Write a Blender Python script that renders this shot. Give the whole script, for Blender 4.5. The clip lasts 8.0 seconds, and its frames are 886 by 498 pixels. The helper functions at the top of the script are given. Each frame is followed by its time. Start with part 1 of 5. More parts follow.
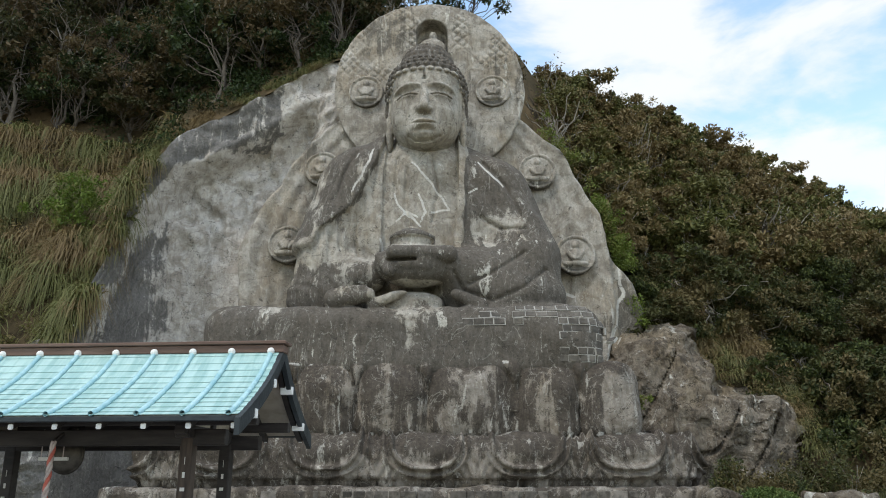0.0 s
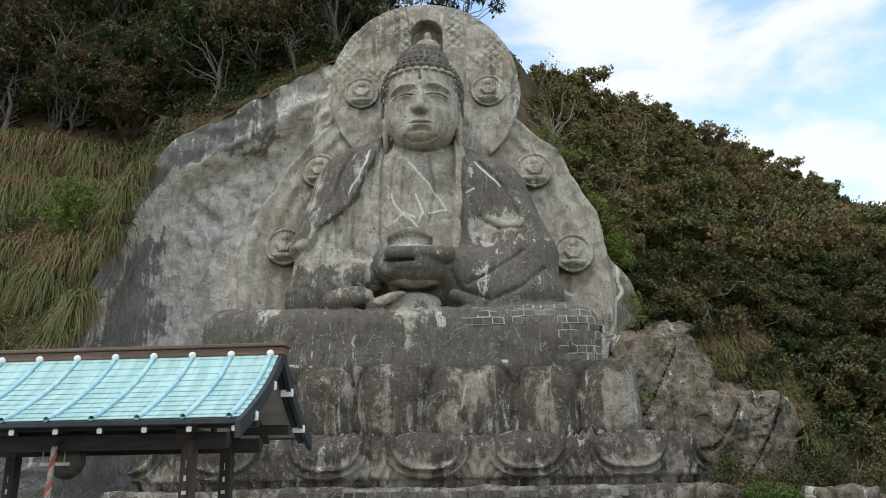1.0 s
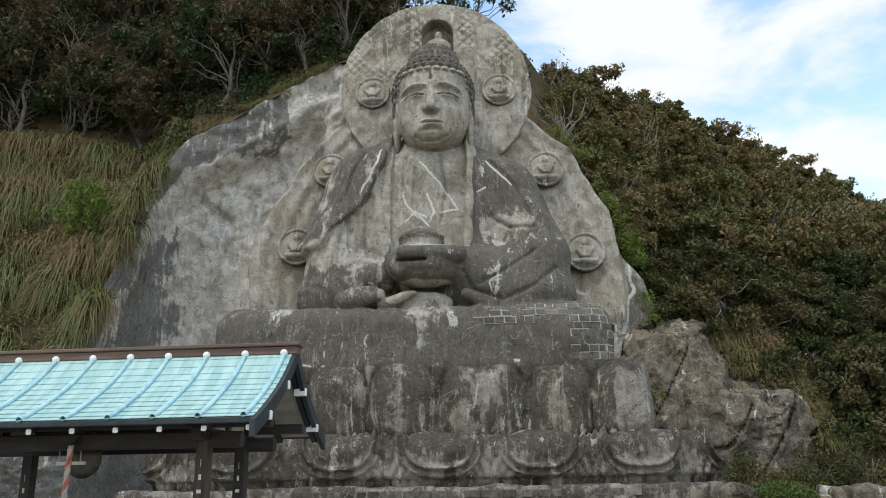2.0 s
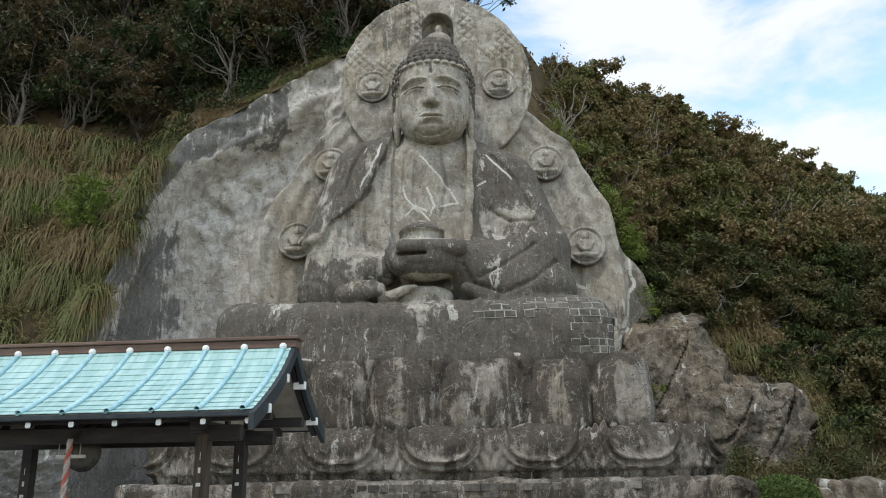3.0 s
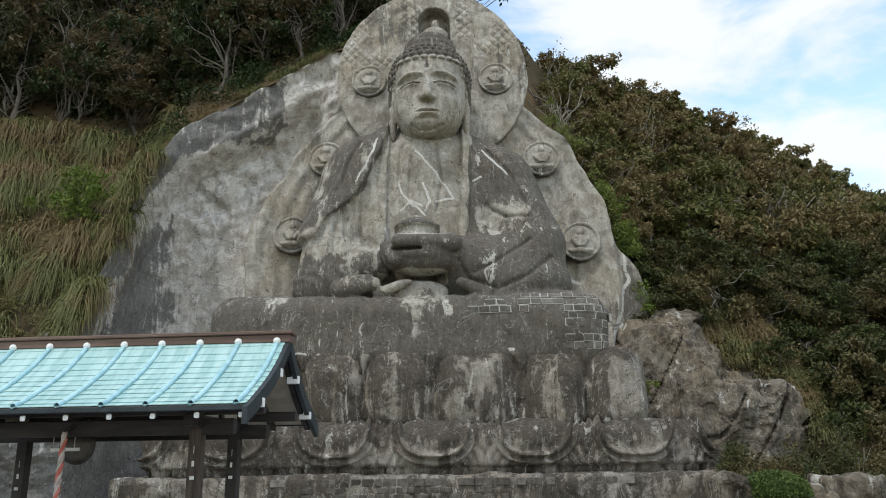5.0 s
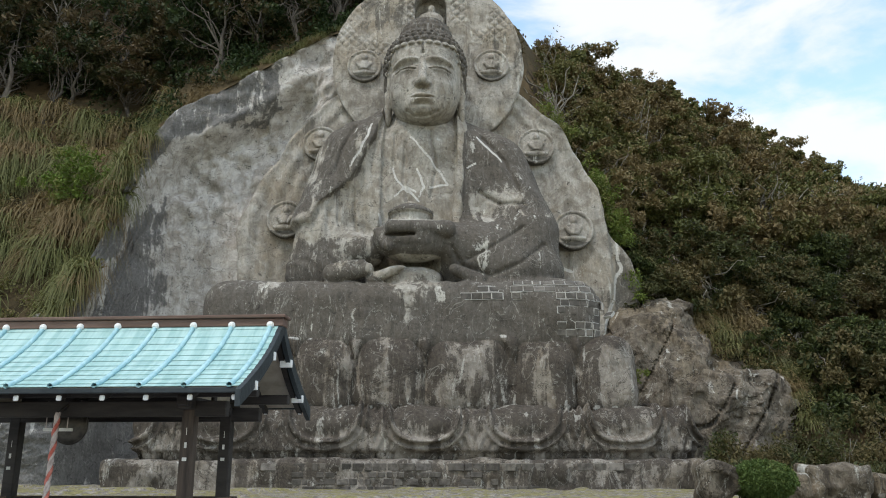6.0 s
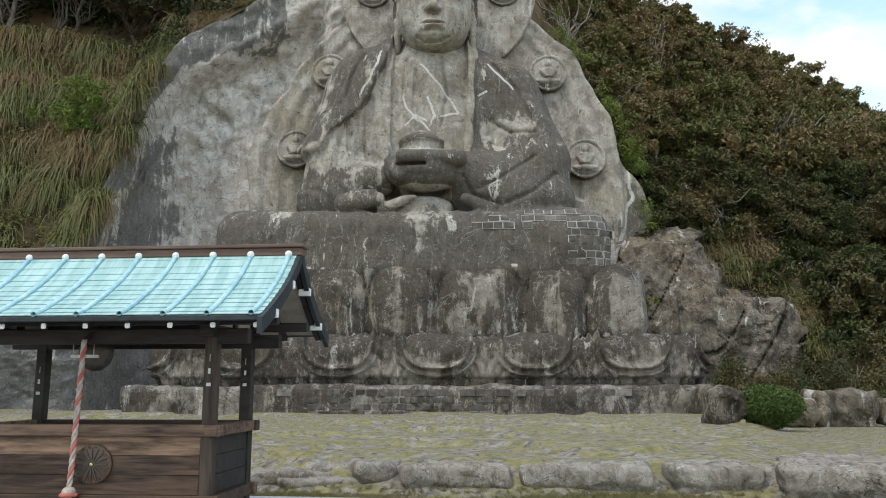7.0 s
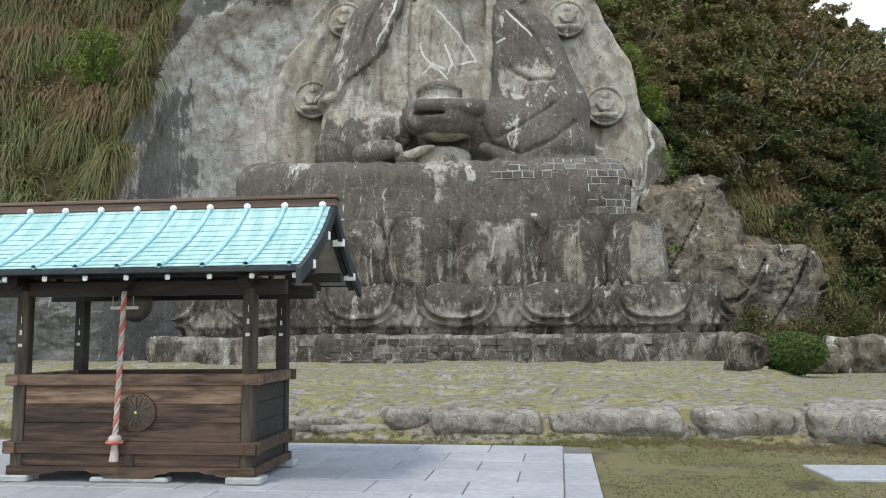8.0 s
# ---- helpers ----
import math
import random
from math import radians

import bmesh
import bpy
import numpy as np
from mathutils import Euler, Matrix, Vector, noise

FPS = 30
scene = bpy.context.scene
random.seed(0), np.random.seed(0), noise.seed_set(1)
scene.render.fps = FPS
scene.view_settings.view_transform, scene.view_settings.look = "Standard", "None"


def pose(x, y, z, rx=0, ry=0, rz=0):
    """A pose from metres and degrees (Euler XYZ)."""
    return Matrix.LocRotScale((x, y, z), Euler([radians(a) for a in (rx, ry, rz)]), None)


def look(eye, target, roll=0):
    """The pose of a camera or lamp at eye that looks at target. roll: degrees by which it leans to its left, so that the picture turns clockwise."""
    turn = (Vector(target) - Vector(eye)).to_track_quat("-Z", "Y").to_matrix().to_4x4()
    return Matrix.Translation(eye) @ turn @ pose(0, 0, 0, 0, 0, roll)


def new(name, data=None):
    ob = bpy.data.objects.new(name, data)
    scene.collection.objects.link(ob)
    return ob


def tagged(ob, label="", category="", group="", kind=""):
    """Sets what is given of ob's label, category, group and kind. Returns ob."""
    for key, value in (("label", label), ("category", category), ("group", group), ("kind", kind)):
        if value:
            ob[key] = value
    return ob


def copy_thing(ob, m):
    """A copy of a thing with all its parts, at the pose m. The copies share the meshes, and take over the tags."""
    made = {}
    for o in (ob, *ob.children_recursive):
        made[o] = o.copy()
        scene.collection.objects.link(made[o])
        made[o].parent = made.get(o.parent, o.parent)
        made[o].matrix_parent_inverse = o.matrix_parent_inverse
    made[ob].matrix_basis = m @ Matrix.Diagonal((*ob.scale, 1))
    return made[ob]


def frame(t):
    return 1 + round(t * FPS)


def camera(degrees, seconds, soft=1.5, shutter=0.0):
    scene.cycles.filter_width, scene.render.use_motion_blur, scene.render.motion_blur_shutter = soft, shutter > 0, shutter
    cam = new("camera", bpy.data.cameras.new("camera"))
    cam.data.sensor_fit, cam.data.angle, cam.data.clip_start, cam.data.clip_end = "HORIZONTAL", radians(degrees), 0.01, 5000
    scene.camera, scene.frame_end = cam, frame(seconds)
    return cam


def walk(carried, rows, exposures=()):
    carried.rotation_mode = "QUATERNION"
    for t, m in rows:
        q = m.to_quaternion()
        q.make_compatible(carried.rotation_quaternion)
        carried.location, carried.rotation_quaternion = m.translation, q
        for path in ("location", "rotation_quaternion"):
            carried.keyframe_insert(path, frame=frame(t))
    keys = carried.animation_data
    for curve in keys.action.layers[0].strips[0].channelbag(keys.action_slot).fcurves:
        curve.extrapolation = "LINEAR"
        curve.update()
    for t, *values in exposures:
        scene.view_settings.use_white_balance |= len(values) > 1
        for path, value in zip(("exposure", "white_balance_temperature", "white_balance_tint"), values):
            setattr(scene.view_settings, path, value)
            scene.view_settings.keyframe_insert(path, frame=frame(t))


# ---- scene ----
# ---------- camera and its path ----------
cam = camera(57.6, 8.0, soft=1.0)
PATH = [
    (0.0, 0.054, 0.143, 1.585, 106.48, 0.05, -0.11),
    (0.5, 0.056, 0.134, 1.579, 106.47, 0.57, 0.07),
    (1.0, 0.053, 0.126, 1.578, 106.49, 0.87, -0.03),
    (1.5, 0.039, 0.131, 1.577, 106.47, 0.91, 0.26),
    (2.0, 0.042, 0.113, 1.573, 106.46, 0.87, 0.81),
    (3.5, 0.060, 0.133, 1.567, 105.91, 0.89, 0.85),
    (4.0, 0.063, 0.118, 1.579, 106.39, 0.84, 0.67),
    (5.5, 0.094, 0.037, 1.560, 105.31, 0.42, 0.15),
    (6.0, 0.078, 0.022, 1.557, 104.69, 0.01, -0.21),
    (6.5, 0.069, -0.008, 1.541, 101.92, 0.09, 0.98),
    (7.0, 0.004, -0.024, 1.545, 99.68, 0.04, 0.51),
    (7.5, -0.098, -0.022, 1.544, 97.68, 0.55, 0.25),
    (8.0, -0.208, -0.022, 1.536, 96.16, 0.42, 1.67),
]
walk(cam, [(t, pose(x, y, z, rx, ry, rz)) for t, x, y, z, rx, ry, rz in PATH],
     exposures=[(0.0, -0.08), (5.5, -0.08), (6.5, -0.04), (7.0, 0.0), (7.5, 0.13), (8.0, 0.24)])

# ---------- sky, sun, exposure ----------
SUN_ELEV, SUN_TURN = radians(52), radians(150)
world = bpy.data.worlds.new("sky")
scene.world = world
world.use_nodes = True


def sky_nodes(nt):
    nodes, link = nt.nodes, nt.links.new
    bg = nodes["Background"]
    sky = nodes.new("ShaderNodeTexSky")
    sky.sky_type = "NISHITA"
    sky.sun_disc = False
    sky.sun_elevation, sky.sun_rotation = SUN_ELEV, SUN_TURN
    sky.dust_density, sky.ozone_density = 0.4, 0.0
    gain = nodes.new("ShaderNodeVectorMath")
    gain.operation = "MULTIPLY"
    gain.inputs[1].default_value = (4.3, 4.15, 3.65)
    link(sky.outputs[0], gain.inputs[0])
    co = nodes.new("ShaderNodeTexCoord")
    mp = nodes.new("ShaderNodeMapping")
    mp.inputs["Location"].default_value = (0.35, 0.1, 0.2)
    mp.inputs["Rotation"].default_value = (0.0, 0.35, 0.0)
    mp.inputs["Scale"].default_value = (1.0, 1.0, 2.4)
    link(co.outputs["Generated"], mp.inputs[0])
    n1 = nodes.new("ShaderNodeTexNoise")
    n1.inputs["Scale"].default_value = 4.6
    n1.inputs["Detail"].default_value = 7
    n1.inputs["Roughness"].default_value = 0.55
    n1.inputs["Distortion"].default_value = 0.25
    link(mp.outputs[0], n1.inputs["Vector"])
    ramp = nodes.new("ShaderNodeMapRange")
    ramp.interpolation_type = "SMOOTHSTEP"
    ramp.inputs[1].default_value, ramp.inputs[2].default_value = 0.4, 0.6
    link(n1.outputs[0], ramp.inputs[0])
    mix = nodes.new("ShaderNodeMix")
    mix.data_type = "RGBA"
    link(ramp.outputs[0], mix.inputs["Factor"])
    link(gain.outputs[0], mix.inputs["A"])
    mix.inputs["B"].default_value = (10.3, 10.7, 10.9, 1)
    link(mix.outputs["Result"], bg.inputs[0])
    bg.inputs[1].default_value = 0.1


sky_nodes(world.node_tree)
sun = new("sun", bpy.data.lights.new("sun", "SUN"))
sun.data.energy, sun.data.angle, sun.data.color = 2.1, radians(9), (1, 0.94, 0.85)
sun.matrix_world = look((-28, -22, 70), (0, 10, 0))

# ---------- materials ----------


class Nodes:
    """A short way to write node materials."""

    def __init__(self, name):
        self.m = bpy.data.materials.new(name)
        self.m.use_nodes = True
        self.nt = self.m.node_tree
        self.bsdf = self.nt.nodes["Principled BSDF"]

    def add(self, kind, **props):
        n = self.nt.nodes.new("ShaderNode" + kind)
        if "operation" in props:
            n.operation = props["operation"]
        if "interpolation_type" in props:
            n.interpolation_type = props["interpolation_type"]
        if "data_type" in props:
            n.data_type = props["data_type"]
        if "blend_type" in props:
            n.blend_type = props["blend_type"]
        return n

    def link(self, a, b):
        self.nt.links.new(a, b)

    def place(self, scale=(1, 1, 1), local=False):
        src = self.add("TexCoord").outputs["Object"] if local else self.add("NewGeometry").outputs["Position"]
        mp = self.add("Mapping")
        mp.inputs["Scale"].default_value = scale
        self.link(src, mp.inputs[0])
        return mp.outputs[0]

    def noise(self, vec, scale, detail=5.0, rough=0.55, dist=0.0):
        n = self.add("TexNoise")
        n.inputs["Scale"].default_value, n.inputs["Detail"].default_value = scale, detail
        n.inputs["Roughness"].default_value, n.inputs["Distortion"].default_value = rough, dist
        self.link(vec, n.inputs["Vector"])
        return n.outputs[0]

    def step(self, val, lo, hi, a=0.0, b=1.0):
        n = self.add("MapRange", interpolation_type="SMOOTHSTEP")
        n.inputs[1].default_value, n.inputs[2].default_value = lo, hi
        n.inputs[3].default_value, n.inputs[4].default_value = a, b
        self.link(val, n.inputs[0])
        return n.outputs[0]

    def math(self, op, a, b):
        n = self.add("Math", operation=op)
        for i, val in enumerate((a, b)):
            if isinstance(val, (int, float)):
                n.inputs[i].default_value = val
            else:
                self.link(val, n.inputs[i])
        return n.outputs[0]

    def mix(self, fac, a, b, mode="MIX"):
        n = self.add("Mix", data_type="RGBA", blend_type=mode)
        for key, val in (("Factor", fac), ("A", a), ("B", b)):
            if isinstance(val, (int, float)):
                n.inputs[key].default_value = val
            elif isinstance(val, tuple):
                n.inputs[key].default_value = (*val, 1)
            else:
                self.link(val, n.inputs[key])
        return n.outputs["Result"]

    def done(self, colour, rough=0.85, bump=None, strength=0.5, distance=0.05, metal=0.0, spec=0.3):
        for key, val in (("Base Color", colour), ("Roughness", rough), ("Metallic", metal), ("Specular IOR Level", spec)):
            if isinstance(val, (int, float)):
                self.bsdf.inputs[key].default_value = val
            elif isinstance(val, tuple):
                self.bsdf.inputs[key].default_value = (*val, 1)
            else:
                self.link(val, self.bsdf.inputs[key])
        if bump is not None:
            b = self.add("Bump")
            b.inputs["Strength"].default_value, b.inputs["Distance"].default_value = strength, distance
            self.link(bump, b.inputs["Height"])
            self.link(b.outputs[0], self.bsdf.inputs["Normal"])
        return self.m


def carved_stone(name, light, dark, crust, pale, warm=0.3, scale=1.0, rel=0.06, grit=0.35, crack=0.3, lime=0.75, masks=False, fur=0.5):
    """Weathered tuff: grain, dark lichen runs, pale lime runs, cracks. crust: threshold of the dark runs (lower is
    more).
    masks: the mesh says where lichen crust, with the cliff's painted shade (weather_shade), and lime runs (lime) lie."""
    k = Nodes(name)
    p = k.place((scale, scale, scale))
    runs = k.place((scale, scale, scale * 0.13))
    fine = k.noise(p, 7.0, 8, 0.7)
    mid = k.noise(p, 1.1, 8, 0.65, 0.8)
    big = k.noise(p, 0.2, 4, 0.55, 0.4)
    streak = k.noise(runs, 1.3, 8, 0.65, 0.5)
    col = k.mix(k.step(mid, 0.4, 0.6), light, tuple(v * f for v, f in zip(light, (0.66, 0.63, 0.6))))
    col = k.mix(k.math("MULTIPLY", k.step(big, 0.46, 0.6), warm), col, (0.24, 0.185, 0.115))
    ragged = k.math("MULTIPLY", k.math("SUBTRACT", fine, 0.5), 0.22)
    crusty = k.math("ADD", k.math("MULTIPLY", streak, 0.55), k.math("MULTIPLY", k.math("ADD", big, mid), 0.225))
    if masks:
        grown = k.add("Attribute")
        grown.attribute_name = "weather_shade"
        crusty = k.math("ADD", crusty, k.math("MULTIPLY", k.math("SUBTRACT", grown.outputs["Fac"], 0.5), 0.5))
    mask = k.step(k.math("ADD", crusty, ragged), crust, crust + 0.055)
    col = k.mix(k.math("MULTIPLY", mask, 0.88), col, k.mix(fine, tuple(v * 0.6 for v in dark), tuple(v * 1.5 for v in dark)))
    # pale lime runs and lichen plates with ragged edges
    thin = k.noise(k.place((scale, scale, scale * 0.2)), 1.5, 8, 0.62, 1.0)
    col = k.mix(k.step(k.math("ADD", thin, ragged), pale, pale + 0.06, 0.0, lime), col, (0.47, 0.46, 0.42))
    plates = k.noise(p, 1.7, 8, 0.75, 1.6)
    col = k.mix(k.step(k.math("ADD", plates, ragged), 0.6, 0.65, 0.0, 0.4), col, (0.4, 0.39, 0.36))
    if masks:
        drip = k.add("Attribute")
        drip.attribute_name = "lime"
        col = k.mix(k.step(k.math("ADD", drip.outputs["Fac"], ragged), 0.4, 0.6, 0.0, 0.85), col, (0.5, 0.49, 0.465))
    # scribbled veins, pale and dark
    veins = k.noise(k.place((scale, scale, scale * 0.45)), 0.6, 5, 0.55, 1.2)
    line = k.math("ABSOLUTE", k.math("SUBTRACT", veins, 0.52), 0.0)
    col = k.mix(k.step(line, 0.0, 0.008, 0.35, 0.0), col, (0.4, 0.39, 0.355))
    cracks = k.noise(k.place((scale * 0.7, scale, scale)), 0.4, 6, 0.6, 0.6)
    gap = k.math("ABSOLUTE", k.math("SUBTRACT", cracks, 0.47), 0.0)
    col = k.mix(k.step(gap, 0.0, 0.007, crack, 0.0), col, tuple(v * 0.45 for v in dark))
    pits = k.noise(p, 3.2, 7, 0.7, 0.8)
    col = k.mix(k.step(pits, 0.34, 0.4, 0.75, 0.0), col, tuple(v * 0.5 for v in dark))
    col = k.mix(0.65, col, k.mix(fine, (0.15, 0.15, 0.15), (0.88, 0.88, 0.87)), "OVERLAY")
    coarse = k.noise(k.place((scale, scale, scale * 0.22)), 3.4, 8, 0.72, 0.3)
    col = k.mix(fur, col, k.mix(k.step(coarse, 0.3, 0.7), (0.2, 0.2, 0.2), (0.8, 0.8, 0.79)), "OVERLAY")
    height = k.math("ADD", k.math("MULTIPLY", k.math("ADD", fine, coarse), 0.5), k.math("ADD", k.math("MULTIPLY", mid, grit), k.math("MULTIPLY", streak, 0.6)))
    return k.done(col, 0.92, height, 0.9, rel, spec=0.15)


STONE_CLIFF = carved_stone("cliff_tuff", (0.55, 0.532, 0.508), (0.115, 0.113, 0.111), 0.575, 0.64, 0.12, rel=0.16, grit=1.0, fur=0.25, crack=0.6, masks=True)
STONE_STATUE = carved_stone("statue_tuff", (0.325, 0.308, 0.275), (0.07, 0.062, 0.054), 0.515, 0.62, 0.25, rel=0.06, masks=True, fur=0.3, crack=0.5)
STONE_HALO = carved_stone("halo_tuff", (0.34, 0.322, 0.29), (0.1, 0.092, 0.08), 0.52, 0.62, 0.35, rel=0.07, masks=True, fur=0.3, crack=0.5)
STONE_THRONE = carved_stone("throne_tuff", (0.22, 0.2, 0.176), (0.052, 0.044, 0.037), 0.515, 0.605, 0.15, rel=0.1, grit=0.8, crack=0.7, lime=0.5, masks=True, fur=0.35)
STONE_ROCK = carved_stone("outcrop_rock", (0.172, 0.15, 0.122), (0.056, 0.047, 0.038), 0.515, 0.61, 0.35, rel=0.22, grit=1.2, crack=0.8)
STONE_GROUND = carved_stone("ledge_rock", (0.29, 0.268, 0.238), (0.1, 0.09, 0.078), 0.54, 0.62, 0.12, scale=3.0, rel=0.05, grit=1.2, crack=0.7, fur=0.2)


def plain(name, a, b, scale=6.0, rough=0.7, metal=0.0, bump=0.02, stretch=(1, 1, 1), local=True, vary=0.0):
    k = Nodes(name)
    p = k.place(stretch, local)
    n1, n2 = k.noise(p, scale, 6, 0.6, 0.3), k.noise(p, scale * 0.17, 3)
    col = k.mix(k.step(k.math("ADD", k.math("MULTIPLY", n1, 0.6), k.math("MULTIPLY", n2, 0.4)), 0.35, 0.65), a, b)
    if vary:
        r = k.add("ObjectInfo").outputs["Random"]
        col = k.mix(k.step(r, 0, 1, 0, vary), col, tuple(c * 0.45 for c in a))
    return k.done(col, rough, n1, 0.5, bump, metal)


def leafy(name, tones, dry, drywhere=0.6, trans=0.25):
    """Leaves: tone by island and by tree, a share of them dry."""
    k = Nodes(name)
    isl = k.add("NewGeometry").outputs["Random Per Island"]
    tree = k.add("ObjectInfo").outputs["Random"]
    p = k.place()
    patch = k.noise(p, 0.28, 3)
    col = k.mix(isl, tones[0], tones[1])
    col = k.mix(k.step(tree, 0.2, 0.95), col, tones[2])
    col = k.mix(k.math("MULTIPLY", k.step(k.math("ADD", patch, k.math("MULTIPLY", isl, 0.12)), drywhere - 0.06, drywhere + 0.06), 0.8), col, dry)
    m = k.done(col, 0.6, spec=0.25)
    out = k.nt.nodes["Material Output"]
    tr = k.add("BsdfTranslucent")
    k.link(col, tr.inputs[0])
    mx = k.add("MixShader")
    mx.inputs[0].default_value = trans
    k.link(k.bsdf.outputs[0], mx.inputs[1])
    k.link(tr.outputs[0], mx.inputs[2])
    k.link(mx.outputs[0], out.inputs[0])
    return m


LEAF_HILL = leafy("hill_leaves", ((0.05, 0.064, 0.02), (0.165, 0.17, 0.055), (0.115, 0.11, 0.037)), (0.21, 0.155, 0.078), 0.56)
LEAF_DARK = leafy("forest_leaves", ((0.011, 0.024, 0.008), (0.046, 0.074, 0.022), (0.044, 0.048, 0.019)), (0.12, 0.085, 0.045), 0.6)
LEAF_LOW = leafy("lower_slope_leaves", ((0.022, 0.034, 0.012), (0.085, 0.105, 0.03), (0.06, 0.062, 0.022)), (0.13, 0.1, 0.045), 0.62)
LEAF_BUSH = leafy("shrub_leaves", ((0.045, 0.08, 0.018), (0.115, 0.16, 0.042), (0.08, 0.115, 0.03)), (0.12, 0.13, 0.04), 0.75)
LEAF_VINE = leafy("vine_leaves", ((0.08, 0.14, 0.02), (0.15, 0.2, 0.04), (0.12, 0.16, 0.03)), (0.2, 0.18, 0.07), 0.65)
GRASS_BANK = leafy("pampas_blades", ((0.045, 0.06, 0.018), (0.34, 0.32, 0.14), (0.12, 0.13, 0.045)), (0.19, 0.13, 0.066), 0.58)
GRASS_LAWN = leafy("lawn_blades", ((0.14, 0.143, 0.052), (0.26, 0.236, 0.108), (0.19, 0.173, 0.073)), (0.25, 0.2, 0.11), 0.58, 0.5)
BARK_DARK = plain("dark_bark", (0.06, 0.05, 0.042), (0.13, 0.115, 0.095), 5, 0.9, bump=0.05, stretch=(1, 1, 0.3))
BARK = plain("grey_bark", (0.16, 0.14, 0.115), (0.3, 0.28, 0.24), 5, 0.9, bump=0.05, stretch=(1, 1, 0.3))


def soil(name, a, b, c, scale):
    k = Nodes(name)
    p = k.place()
    n1, n2, n3 = k.noise(p, scale, 8, 0.65), k.noise(p, scale * 0.15, 4, 0.6, 0.5), k.noise(p, scale * 6, 4, 0.7)
    col = k.mix(k.step(n2, 0.4, 0.6), a, b)
    col = k.mix(k.step(n1, 0.5, 0.66), col, c)
    col = k.mix(k.step(k.noise(p, scale * 0.5, 7, 0.65, 0.8), 0.58, 0.63, 0.0, 0.75), col, tuple(v * 0.55 for v in c))
    col = k.mix(0.6, col, k.mix(n3, (0.2, 0.2, 0.2), (0.85, 0.85, 0.85)), "OVERLAY")
    return k.done(col, 0.95, k.math("ADD", n1, n3), 0.7, 0.04, spec=0.1)


SOIL_HILL = soil("forest_floor", (0.06, 0.047, 0.026), (0.105, 0.076, 0.042), (0.035, 0.028, 0.017), 1.0)
SOIL_LAWN = soil("dry_lawn", (0.122, 0.113, 0.054), (0.145, 0.126, 0.067), (0.085, 0.073, 0.05), 1.8)


def mossy_ledge():
    """Flat bedrock with bands of yellow-green moss."""
    k = Nodes("mossy_bedrock")
    p = k.place((0.75, 1.0, 1.0))
    n1, n2, n3 = k.noise(p, 2.4, 9, 0.74, 0.2), k.noise(p, 7.0, 7, 0.68), k.noise(k.place((1, 1, 1)), 16, 6, 0.72)
    rock = k.mix(k.step(n2, 0.35, 0.62), (0.13, 0.118, 0.102), (0.29, 0.268, 0.238))
    moss = k.mix(k.step(n2, 0.3, 0.7), (0.125, 0.118, 0.055), (0.25, 0.225, 0.115))
    edge = k.math("ADD", k.math("MULTIPLY", n1, 0.62), k.math("ADD", k.math("MULTIPLY", n2, 0.22), k.math("MULTIPLY", n3, 0.16)))
    cover = k.step(edge, 0.482, 0.51)
    dirt = k.step(k.noise(p, 5.5, 6, 0.7, 1.0), 0.54, 0.6, 0.0, 0.85)
    rock = k.mix(dirt, rock, (0.085, 0.078, 0.068))
    col = k.mix(cover, rock, moss)
    col = k.mix(0.55, col, k.mix(n3, (0.2, 0.2, 0.2), (0.8, 0.8, 0.8)), "OVERLAY")
    return k.done(col, 0.95, k.math("ADD", n1, k.math("MULTIPLY", n3, 0.5)), 0.7, 0.05, spec=0.1)


MOSSY = mossy_ledge()
PAVE = plain("granite_slab", (0.29, 0.298, 0.318), (0.375, 0.381, 0.397), 9, 0.75, bump=0.01, local=False, vary=0.25)
JOINT = plain("dark_joint_sand", (0.1, 0.095, 0.085), (0.16, 0.15, 0.13), 20, 0.95, local=False)
WOOD = plain("weathered_timber", (0.032, 0.021, 0.015), (0.24, 0.15, 0.1), 7, 0.75, stretch=(0.3, 3, 3), bump=0.012, vary=0.7)
WOOD_SUN = plain("bleached_timber", (0.06, 0.037, 0.024), (0.36, 0.225, 0.145), 5, 0.75, stretch=(0.35, 3, 3), bump=0.012)
WOOD_POST = plain("post_timber", (0.03, 0.022, 0.017), (0.125, 0.09, 0.066), 9, 0.75, stretch=(3, 3, 0.25), bump=0.01, vary=0.5)
# near-black timber: shade under the roof and on the box's sides put into the colour
WOOD_SHADED = plain("shaded_timber", (0.014, 0.011, 0.01), (0.036, 0.03, 0.026), 9, 0.65, stretch=(0.4, 2, 2), bump=0.006)
WOOD_SOFFIT = plain("pale_soffit_board", (0.3, 0.26, 0.2), (0.4, 0.35, 0.28), 8, 0.8)
WHITE = plain("white_end_paint", (0.7, 0.7, 0.68), (0.8, 0.8, 0.78), 12, 0.6)
PAPER = plain("paper_slip", (0.5, 0.48, 0.44), (0.62, 0.6, 0.56), 16, 0.8)
WHEEL = plain("brown_emblem", (0.07, 0.045, 0.032), (0.13, 0.088, 0.06), 12, 0.6)
BRONZE = plain("dark_bronze", (0.05, 0.045, 0.04), (0.1, 0.09, 0.075), 12, 0.45, 0.6)
ROPE_RED = plain("red_cloth", (0.4, 0.09, 0.06), (0.5, 0.19, 0.15), 20, 0.9)
ROPE_WHITE = plain("pale_cloth", (0.33, 0.27, 0.24), (0.5, 0.43, 0.39), 20, 0.9)
RIDGE_WOOD = plain("brown_ridge_board", (0.1, 0.06, 0.045), (0.17, 0.11, 0.085), 7, 0.6, stretch=(0.3, 2, 2))
